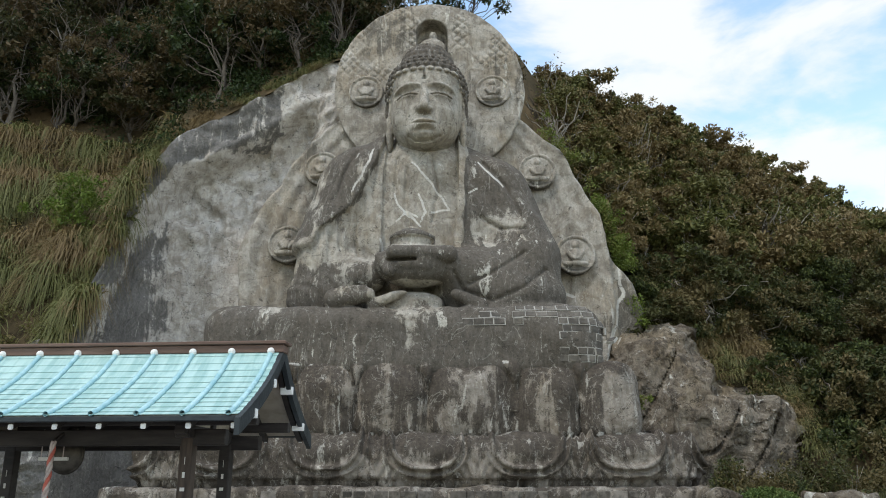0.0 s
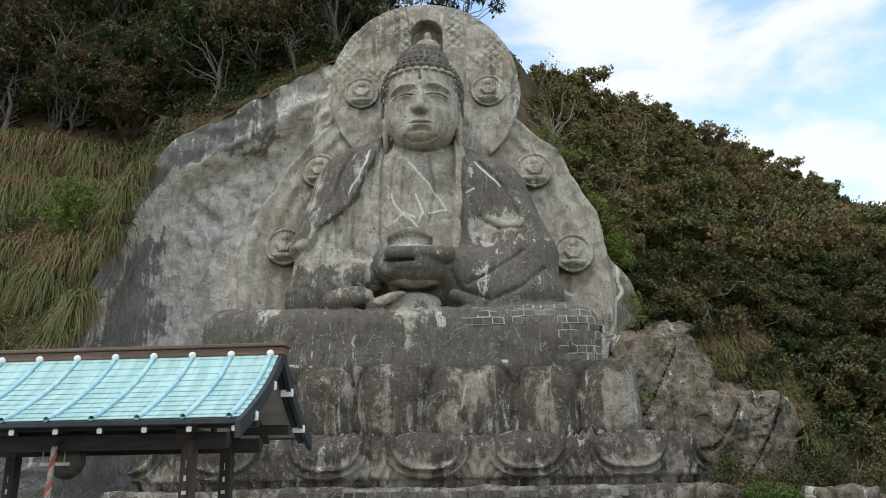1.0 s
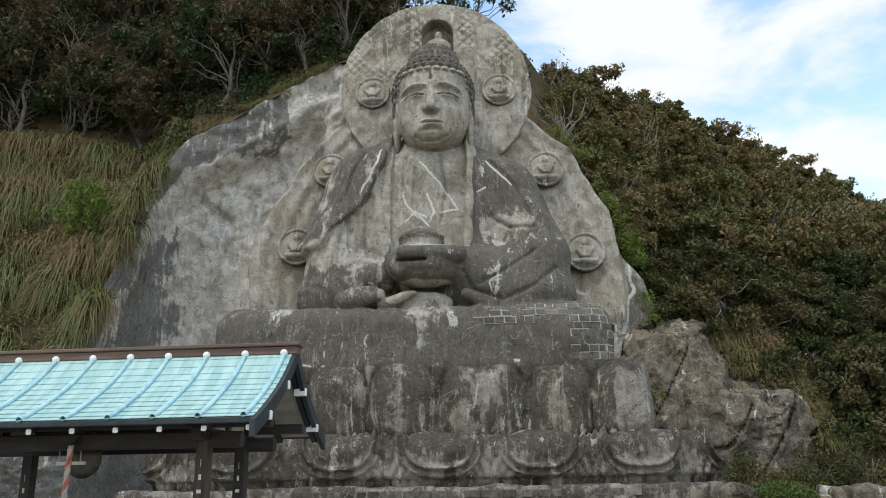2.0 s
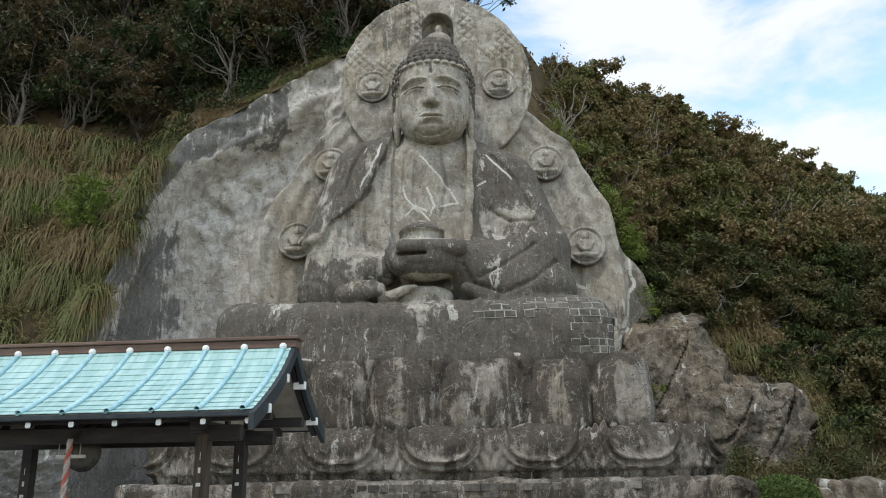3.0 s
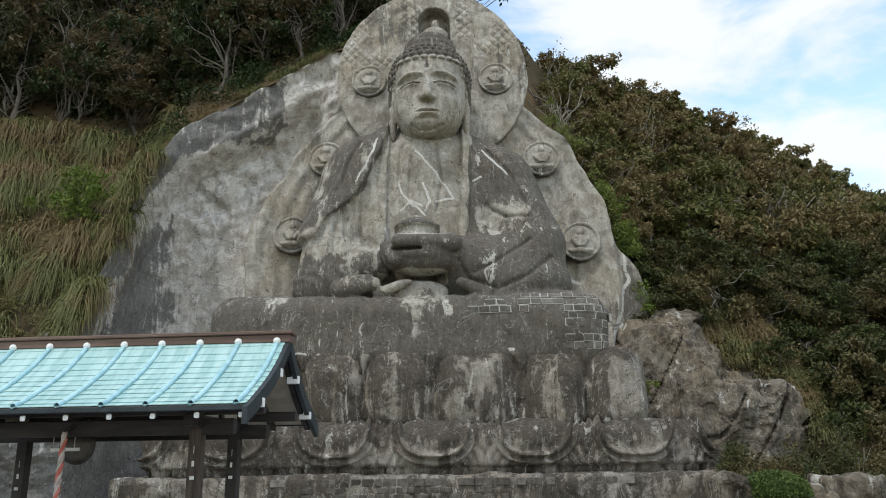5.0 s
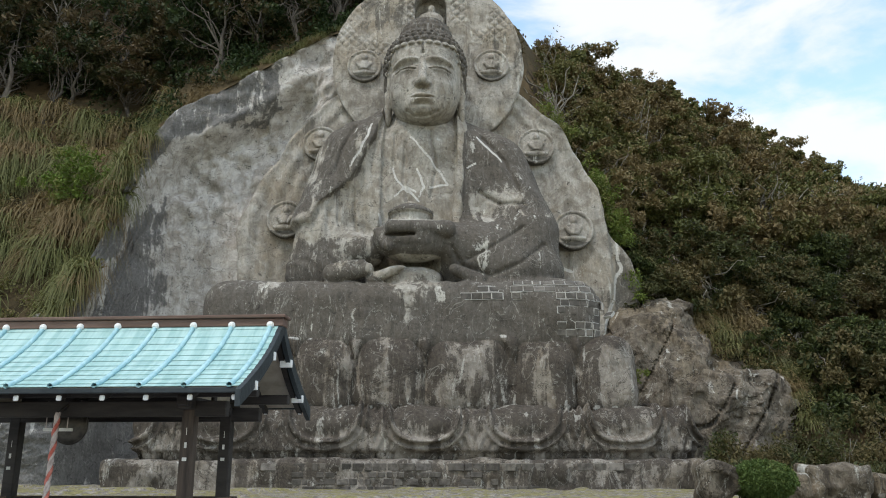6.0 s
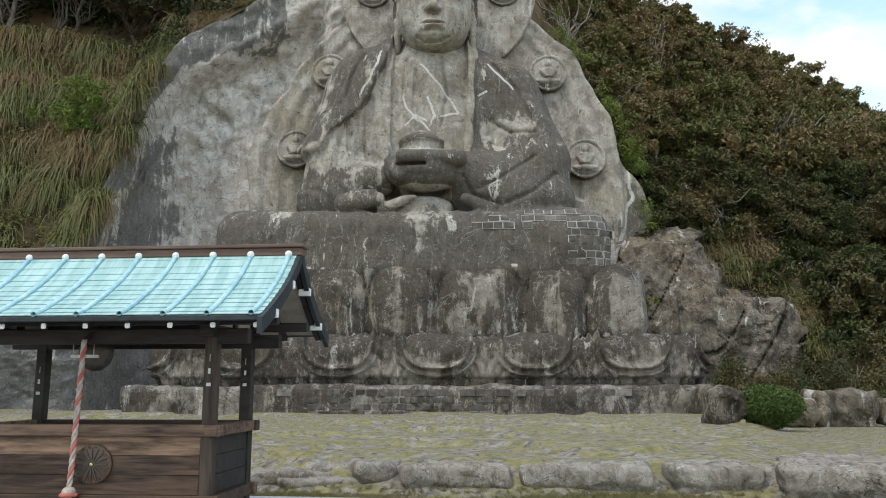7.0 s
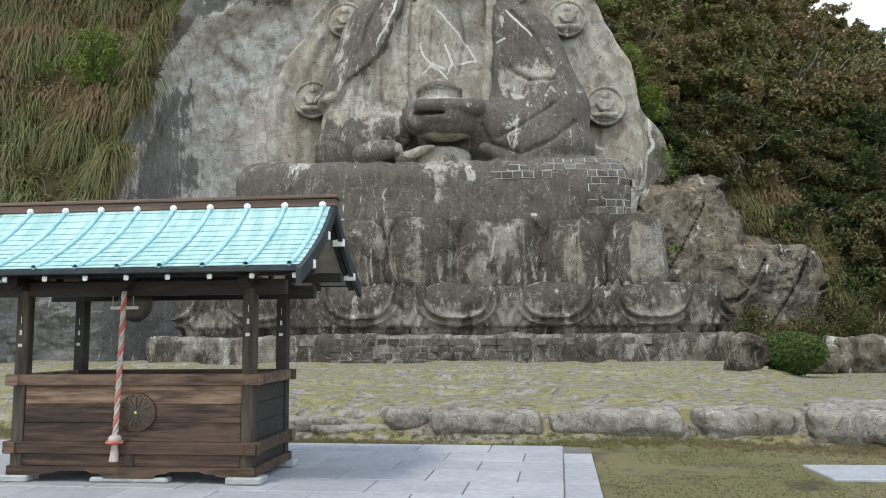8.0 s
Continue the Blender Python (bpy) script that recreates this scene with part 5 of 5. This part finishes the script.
def leaves(centres, radii, per, size, rng, flat=0.75):
    """Folded leaves scattered in clumps: vertices and quads."""
    c = np.repeat(np.asarray(centres), per, 0)
    r = np.repeat(np.asarray(radii), per)[:, None]
    n = len(c)
    d = rng.normal(size=(n, 3))
    d /= np.linalg.norm(d, axis=1, keepdims=True)
    d[:, 2] *= flat
    p = c + d * r * rng.random((n, 1)) ** 0.4
    a = rng.normal(size=(n, 3)) + d * 0.8
    a[:, 2] -= 0.2
    a /= np.linalg.norm(a, axis=1, keepdims=True)
    b = np.cross(a, rng.normal(size=(n, 3)) + np.array((0, 0, 1.5)))
    b /= np.linalg.norm(b, axis=1, keepdims=True)
    s = size * rng.uniform(0.6, 1.3, (n, 1))
    up = np.cross(a, b) * s * 0.12
    v = np.stack([p - a * s * 0.6, p + b * s * 0.3 + up, p + a * s * 0.6, p - b * s * 0.3 + up], 1).reshape(-1, 3)
    return v, np.arange(n * 4).reshape(-1, 4)


def limb(a, b, ra, rb, rng, segs=5, wob=0.18):
    a, b = np.array(a, dtype=float), np.array(b, dtype=float)
    L = np.linalg.norm(b - a)
    pts = [a + (b - a) * k / segs + (rng.normal(size=3) * wob * L / segs if 0 < k < segs else 0) for k in range(segs + 1)]
    return pts, [ra + (rb - ra) * k / segs for k in range(segs + 1)]


def make_tree(seed, height, spread, clumps, per, size, leafmat, label, group, bare=0.35, bark=BARK):
    """A tree with wandering limbs and a crown of many small leaves."""
    rng = np.random.default_rng(seed)
    root = tagged(new("tree"), label, "tree", group)
    pts, rad = limb((0, 0, -0.6), (rng.normal() * 0.4, rng.normal() * 0.4, height * 0.6), 0.05 * height ** 0.75, 0.05, rng, 6)
    wood = [tube(pts, rad, 6)]
    centres, sizes = [], []
    for k in range(clumps):
        at = pts[rng.integers(2, len(pts))]
        w = rng.uniform(0, 2 * math.pi)
        e = spread * rng.uniform(0.25, 1.0)
        tip = np.array((e * math.cos(w), e * math.sin(w), height * rng.uniform(bare + 0.1, 1.0) - 0.22 * e))
        lp, lr = limb(at, tip, 0.06, 0.018, rng, 5, 0.3)
        wood.append(tube(lp, lr, 4))
        for q in range(3):
            centres.append(tip + rng.normal(size=3) * (0.5, 0.5, 0.25))
            sizes.append(rng.uniform(0.45, 0.9) * spread * 0.32)
    v, f = joined(wood)
    part("trunk", mesh_of("trunk", v, f, bark, True), bark, root, "grey branching trunk" if bark is BARK else "dark branching trunk")
    v, f = leaves(centres, sizes, per, size, rng)
    part("crown", mesh_of("crown", v, f, leafmat), leafmat, root)
    return root


def plant_out(kinds, places, seed):
    """Copies of the kinds at places; the first of each kind takes a place itself."""
    rng = np.random.default_rng(seed)
    seen = set()
    for x, y, z, s in places:
        k = int(rng.integers(len(kinds)))
        m = pose(x, y, z, rng.normal() * 5, rng.normal() * 5, rng.uniform(0, 360))
        if k in seen:
            copy_thing(kinds[k], m).scale = (s, s, s * rng.uniform(0.85, 1.15))
        else:
            seen.add(k)
            kinds[k].matrix_basis = m @ Matrix.Scale(s, 4)


def spots(rng, count, x0, x1, t0, t1, gap):
    """Scattered hillside places at least a gap apart."""
    out = []
    for _ in range(count * 14):
        x, t = rng.uniform(x0, x1), rng.uniform(t0, t1)
        y, z = hill_point(np.array([x]), np.array([t]))
        y, z = float(y[0]), float(z[0])
        if all((x - a) ** 2 + (y - b) ** 2 + (z - c) ** 2 > gap * gap for a, b, c in out):
            out.append((x, y, z))
            if len(out) == count:
                break
    return out


def build_woods():
    rng = np.random.default_rng(11)
    kinds = [make_tree(100 + i, h, sp, 18, 80, 0.31, LEAF_HILL, "low wind-bent tree with olive and brown leaves", "trees on the open hillside", 0.3)
             for i, (h, sp) in enumerate(((3.2, 2.3), (3.8, 2.6), (2.7, 2.1), (3.4, 2.8), (4.2, 2.2)))]
    kinds.append(make_tree(120, 3.6, 2.5, 14, 14, 0.24, LEAF_HILL, "half-bare grey-branched tree on the slope", "trees on the open hillside", 0.25))
    kinds.append(make_tree(121, 4.4, 2.4, 22, 4, 0.22, LEAF_HILL, "bare grey-branched tree with few brown leaves", "trees on the open hillside", 0.3))
    pl = [(x, y, z - 0.4, rng.uniform(0.75, 1.25)) for x, y, z in spots(rng, 290, 8.5, 62, 0.02, 1.0, 2.15) if not (x < 20 and z < 9)]
    plant_out(kinds, [q for q in pl if q[2] > 15], 5)
    low = [make_tree(140 + i, h, sp, 18, 85, 0.25, LEAF_LOW, "dense dark green tree on the lower slope", "trees on the lower slope", 0.2) for i, (h, sp) in enumerate(((3.4, 2.5), (4.2, 2.4), (2.8, 2.3)))]
    plant_out(low, [q for q in pl if q[2] <= 15], 8)
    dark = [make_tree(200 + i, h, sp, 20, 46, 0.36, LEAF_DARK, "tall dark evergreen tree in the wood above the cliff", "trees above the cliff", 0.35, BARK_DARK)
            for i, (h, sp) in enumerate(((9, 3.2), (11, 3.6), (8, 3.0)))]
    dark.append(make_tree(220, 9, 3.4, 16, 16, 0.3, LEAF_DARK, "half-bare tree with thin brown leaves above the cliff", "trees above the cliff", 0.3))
    pl = []
    for x, y, z in spots(rng, 120, -48, 3, 0.05, 0.75, 2.6):
        if x < -18.5 and z < 25.5 or x > -6 and z < 33:
            continue
        pl.append((x, y, z - 0.3, rng.uniform(0.75, 1.2)))
    plant_out(dark, pl, 6)
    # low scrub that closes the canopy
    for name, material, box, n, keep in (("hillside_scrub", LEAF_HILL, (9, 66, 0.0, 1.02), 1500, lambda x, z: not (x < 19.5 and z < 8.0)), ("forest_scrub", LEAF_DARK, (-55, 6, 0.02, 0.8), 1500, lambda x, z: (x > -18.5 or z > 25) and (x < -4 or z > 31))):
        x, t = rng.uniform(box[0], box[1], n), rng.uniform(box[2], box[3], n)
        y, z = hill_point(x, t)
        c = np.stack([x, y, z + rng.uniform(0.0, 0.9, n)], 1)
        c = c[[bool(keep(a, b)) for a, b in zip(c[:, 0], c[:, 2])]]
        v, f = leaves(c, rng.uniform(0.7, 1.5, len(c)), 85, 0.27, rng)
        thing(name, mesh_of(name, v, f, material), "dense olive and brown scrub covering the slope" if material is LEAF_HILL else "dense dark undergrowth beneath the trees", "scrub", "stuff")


def blades(places, per, length, width, rng, lean=(0, -0.5, 0), droop=0.9):
    """Arching grass blades in tufts: vertices and quads."""
    base = np.repeat(np.asarray(places, dtype=float), per, 0)
    n = len(base)
    base[:, :2] += rng.normal(size=(n, 2)) * 0.12 * length
    own = np.repeat(rng.normal(size=(len(places), 3)) * (0.4, 0.3, 0.1), per, 0)
    d = rng.normal(size=(n, 3)) * (0.38, 0.38, 0.2) + own + np.array(lean) + np.array((0, 0, 1.0))
    d /= np.linalg.norm(d, axis=1, keepdims=True)
    L = length * rng.uniform(0.5, 1.2, (n, 1))
    side = np.cross(d, rng.normal(size=(n, 3)))
    side /= np.linalg.norm(side, axis=1, keepdims=True)
    rows = []
    out = d * (1, 1, 0)
    for k in range(5):
        s = k / 4
        p = base + d * L * s * (1 - 0.25 * s) + out * L * 0.5 * s * s - np.array((0, 0, 1)) * L * droop * s * s * s
        w = width * (1 - s * 0.92)
        rows += [p - side * w, p + side * w]
    v = np.stack(rows, 1).reshape(-1, 3)
    q = np.arange(n)[:, None] * 10
    f = np.concatenate([q + np.array((2 * k, 2 * k + 1, 2 * k + 3, 2 * k + 2)) for k in range(4)])
    return v, f


def build_grass():
    rng = np.random.default_rng(21)
    n = 2600
    x, t = rng.uniform(-42, -18.6, n), rng.uniform(-0.015, 0.27, n)
    y, z = hill_point(x, np.maximum(t, 0))
    y = y + np.minimum(t, 0) * 60
    lump = vnoise(x, y, z, 2.3)
    ok = (z < 27) & (lump > -0.3)
    c = np.stack([x, y - 0.5 * lump, z + 1.1 * lump], 1)[ok]
    v1, f1 = blades(c, 26, 2.0, 0.06, rng, (0.15, -0.7, -0.1), 1.2)
    n2 = 800
    x2, t2 = rng.uniform(-19.5, -6.5, n2), rng.uniform(0, 0.05, n2)
    y2, z2 = hill_point(x2, t2)
    v2, f2 = blades(np.stack([x2, y2 + 0.4, z2 + 0.1], 1)[vnoise(x2, y2, z2, 1.5) > -0.2], 22, 0.95, 0.026, rng, (0.1, -0.5, 0), 0.8)
    v, f = joined([(v1, f1), (v2, f2)])
    thing("bank_grass", mesh_of("bank_grass", v, f, GRASS_BANK), "long drooping pampas grass on the bank above the cliff", "grass", "stuff")
    n = 420
    x, t = rng.uniform(-42, -18.0, n), rng.uniform(0.0, 0.28, n)
    y, z = hill_point(x, t)
    ok = (vnoise(x, y, z, 3.1) > 0.12) & (z < 28)
    c = np.stack([x, y - 0.2, z + 0.5], 1)[ok]
    v, f = leaves(c, rng.uniform(0.5, 1.1, len(c)), 90, 0.2, rng)
    thing("bank_scrub", mesh_of("bank_scrub", v, f, LEAF_HILL), "low olive scrub among the bank grass", "scrub", "stuff")
    c = np.array((-23.5, 49.0, 19.5)) + rng.normal(size=(40, 3)) * (1.2, 0.8, 0.8)
    v, f = leaves(c, rng.uniform(0.4, 0.7, 40), 50, 0.24, rng)
    thing("bank_bush", mesh_of("bank_bush", v, f, LEAF_VINE), "fresh green broad-leaved bush on the grassy bank", "bush")
    # turf tufts about the ledge rocks and on the lawn
    n = 2600
    x = rng.uniform(-9, 9.5, n)
    y = ledge_front(x) + rng.normal(size=n) * 0.3 - 0.75
    z = np.maximum(ground_z(x, y), ledge_z(x, y))
    v1 = blades(np.stack([x, y, z], 1), 9, 0.16, 0.004, rng, (0, -0.1, 0), 0.5)
    n = 15000
    x, y = rng.uniform(1.2, 9, n), rng.uniform(7.0, 12.8, n)
    x = np.where(x < 1.5 - 0.11 * (11.5 - y) + 0.05, x + 1.2, x)
    inslab = (x > 3.75) & (x < 7.5) & (np.abs(y - 9.6) < 0.68)
    patch = vnoise(x, y, x * 0, 0.9) > -0.45
    keep = ~inslab & patch & (x > 1.62 - 0.11 * (11.5 - y))
    v2 = blades(np.stack([x, y, ground_z(x, y)], 1)[keep], 4, 0.03, 0.004, rng, (0, 0, 0), 0.5)
    n = 6000
    x, y = rng.uniform(5, 26, n), rng.uniform(15, 34, n)
    keep = x - 0.42 * (y - 14) - 4.8 > 0
    v3 = blades(np.stack([x, y, ledge_z(x, y)], 1)[keep], 3, 0.05, 0.006, rng, (0, 0, 0), 0.5)
    v, f = joined([v1, v2, v3])
    thing("lawn_grass", mesh_of("lawn_grass", v, f, GRASS_LAWN), "short dry yellow-green turf between the rocks", "grass", "stuff")


def shrub(name, x, y, z, r, h, clumps, per, size, material, label, seed, clipped=False):
    rng = np.random.default_rng(seed)
    root = tagged(new(name), label, "shrub")
    root.location = (x, y, z)
    wood, cs = [], []
    for k in range(7):
        w = rng.uniform(0, 6.28)
        lp, lr = limb((0, 0, -0.1), (0.6 * r * math.cos(w), 0.6 * r * math.sin(w), h * 0.7), 0.035, 0.012, rng, 4)
        wood.append(tube(lp, lr, 5))
    v, f = joined(wood)
    part("stem", mesh_of("stem", v, f, BARK, True), BARK, root, "thin grey stems")
    for k in range(clumps):
        d = rng.normal(size=3)
        d /= np.linalg.norm(d)
        s = rng.uniform(0.86, 0.97) if clipped else rng.random() ** 0.5
        lift = (d[2] * s * 0.5 + 0.5) * h
        wide = (1 - max(0.0, -d[2]) * 0.25)
        cs.append((d[0] * r * s * wide, d[1] * r * s * wide, lift))
    v, f = leaves(cs, [size * (1.6 if clipped else 3.0)] * clumps, per, size, rng, 1.0)
    part("foliage", mesh_of("foliage", v, f, material), material, root)
    return root


build_woods()
build_grass()
shrub("clipped_bush", 9.65, 24.9, 0.32, 0.98, 1.22, 1500, 16, 0.075, LEAF_BUSH, "round clipped bright green bush on the lawn's edge", 31, True)
for n, (x, y, r, h) in enumerate(((13.3, 38.6, 0.85, 2.4), (14.8, 39.2, 0.9, 1.9), (10.6, 29.0, 0.5, 1.0), (16.2, 39.5, 1.0, 2.0), (17.2, 40.5, 1.5, 3.0), (20.0, 40.5, 1.6, 3.4), (23.0, 41, 1.8, 4.0), (18.5, 35, 0.8, 0.9), (16.8, 33.5, 0.7, 0.8), (21.5, 36, 1.0, 1.0), (26.5, 41, 1.8, 4.2), (30, 41, 2.0, 4.5))):
    shrub("shrub", x, y, 0.3 if y < 40 else 0.2, r, h, 60, 36, 0.16, LEAF_LOW, "loose dark green shrub at the foot of the rocks" if n < 4 else "loose olive shrub at the foot of the wooded slope", 40 + n)


def build_vines():
    """Fresh green creepers along the aureole's open edge and on the throne."""
    rng = np.random.default_rng(51)
    zs = rng.uniform(10.5, 24.5, 260)
    half = 12.3 * np.sqrt(np.clip(1 - ((zs - 9) / 18.0) ** 2, 0, 1))
    c = np.stack([-0.5 + half + 0.35 + rng.normal(size=260) * 0.25, 48.6 + rng.normal(size=260) * 0.8, zs], 1)
    c = c[(np.abs(zs - 17.5) < 3.0) | (np.abs(zs - 23) < 1.2) | (np.abs(zs - 11.5) < 1.2)]
    v, f = leaves(c, [0.4] * len(c), 26, 0.17, rng)
    thing("creeper", mesh_of("creeper", v, f, LEAF_VINE), "fresh green creeper hanging along the aureole's edge", "creeper", "stuff")
    x, t = rng.uniform(12.6, 21, 150), rng.uniform(0.0, 0.14, 150)
    y, z = hill_point(x, t)
    v, f = leaves(np.stack([x, y - 0.6, z + 0.7], 1), rng.uniform(0.5, 1.0, 150), 70, 0.2, rng)
    thing("outcrop_scrub", mesh_of("outcrop_scrub", v, f, LEAF_HILL), "olive scrub spilling over the top of the outcrop", "scrub", "stuff")
    v, f = blades(np.stack([x, y - 0.7, z + 0.6], 1), 26, 1.1, 0.03, rng, (0.1, -0.7, -0.1), 1.1)
    thing("outcrop_grass", mesh_of("outcrop_grass", v, f, GRASS_BANK), "drooping grass along the top of the outcrop", "grass", "stuff")
    c = rng.normal(size=(10, 3)) * 0.18 + np.array((10.95, 44.0, 6.0))
    v, f = leaves(c, [0.22] * 10, 30, 0.13, rng)
    thing("fern", mesh_of("fern", v, f, LEAF_VINE), "small green fern rooted in the throne", "plant")


build_vines()

# ---------- masonry: repair bricks on the knee, blocks of the plinth ----------


def depth_of(field, xs, zs, y0, y1, step=0.02):
    """The front of a field at the places (x, z)."""
    ys = np.arange(y0, y1, step)
    P = [np.repeat(xs[:, None], len(ys), 1), np.repeat(ys[None], len(xs), 0), np.repeat(zs[:, None], len(ys), 1)]
    return ys[np.argmax(field(P) < 0, axis=1)]


def lay(root, name, field, material, rows, seed, y0, y1, proud, thick=0.12, bed=None):
    rnd = random.Random(seed)
    items = []
    for z, h, xa, xb, wmin, wmax, chance in rows:
        x = xa
        while x < xb:
            w = rnd.uniform(wmin, wmax)
            if rnd.random() < chance:
                items.append((x + w / 2, z + h / 2, w, h))
            x += w
    xs, zs = np.array([i[0] for i in items]), np.array([i[1] for i in items])
    ys = depth_of(field, xs, zs, y0, y1)
    e = 0.1
    gx = (depth_of(field, xs + e, zs, y0, y1) - depth_of(field, xs - e, zs, y0, y1)) / (2 * e)
    gz = (depth_of(field, xs, zs + e, y0, y1) - depth_of(field, xs, zs - e, y0, y1)) / (2 * e)
    shapes, beds = {}, []
    for (x, z, w, h), y, a, b in zip(items, ys, gx, gz):
        key = (round(w, 1), round(h, 2))
        if key not in shapes:
            bm = slab(-key[0] / 2 + 0.025, key[0] / 2 - 0.025, -proud, thick, -h / 2 + 0.025, h / 2 - 0.025, 0.02)
            me = bpy.data.meshes.new(name)
            bm.to_mesh(me)
            bm.free()
            me.materials.append(material)
            shapes[key] = me
        ob = part(name, shapes[key], material, root)
        m = Matrix.Translation((x, y + rnd.uniform(-0.02, 0.02), z)) @ Matrix.Rotation(math.atan(max(-1.2, min(1.2, a))), 4, "Z") @ Matrix.Rotation(-math.atan(max(-1.2, min(1.2, b))), 4, "X")
        ob.matrix_basis = m
        if bed:
            e = [m @ Vector((sx * (w / 2 + 0.01), yy, sz * (h / 2 + 0.01))) for yy in (-proud + 0.025, thick) for sx, sz in ((-1, -1), (1, -1), (1, 1), (-1, 1))]
            beds.append((np.array(e), [(0, 1, 2, 3), (0, 4, 5, 1), (1, 5, 6, 2), (2, 6, 7, 3), (3, 7, 4, 0)]))
    if bed:
        tagged(part("mortar", mesh_of("mortar", *joined(beds), bed), bed, root, "pale cement mortar"), kind="stuff")


def build_masonry():
    patch = tagged(new("masonry_patch"), "patch of dark bricks with pale mortar on the statue's knee", "masonry")
    rows = [(10.55, 0.38, 4.0, 7.7, 0.42, 0.7, 0.85), (10.16, 0.38, 0.9, 8.1, 0.42, 0.7, 0.7), (9.77, 0.38, 0.5, 4.3, 0.42, 0.7, 0.55), (9.77, 0.38, 6.2, 8.4, 0.4, 0.6, 0.9),
            (9.38, 0.38, 6.4, 8.45, 0.4, 0.6, 0.75), (8.99, 0.38, 6.2, 8.5, 0.4, 0.6, 0.65), (8.6, 0.38, 6.9, 8.5, 0.4, 0.6, 0.6), (8.2, 0.38, 6.2, 8.5, 0.4, 0.6, 0.8), (7.82, 0.38, 6.2, 8.3, 0.4, 0.6, 0.7)]
    lay(patch, "brick", body_field, BRICK_STONE, rows, 4, 40.8, 46, 0.05, 0.12, MORTAR)
    base = next(o for o in THRONE.children if o.name.startswith("base_course"))
    rows = [(0.06, 0.32, -6.5, 5.0, 0.4, 0.9, 0.9), (0.39, 0.33, -7.0, 3.0, 0.3, 0.8, 0.9), (0.73, 0.3, -7.0, 2.0, 0.25, 0.7, 0.9), (1.04, 0.4, -8.5, 9.0, 0.3, 0.9, 0.75)]
    lay(base, "stone_block", base_tier, BLOCK_STONE, rows, 9, 39, 42, 0.035)


build_masonry()
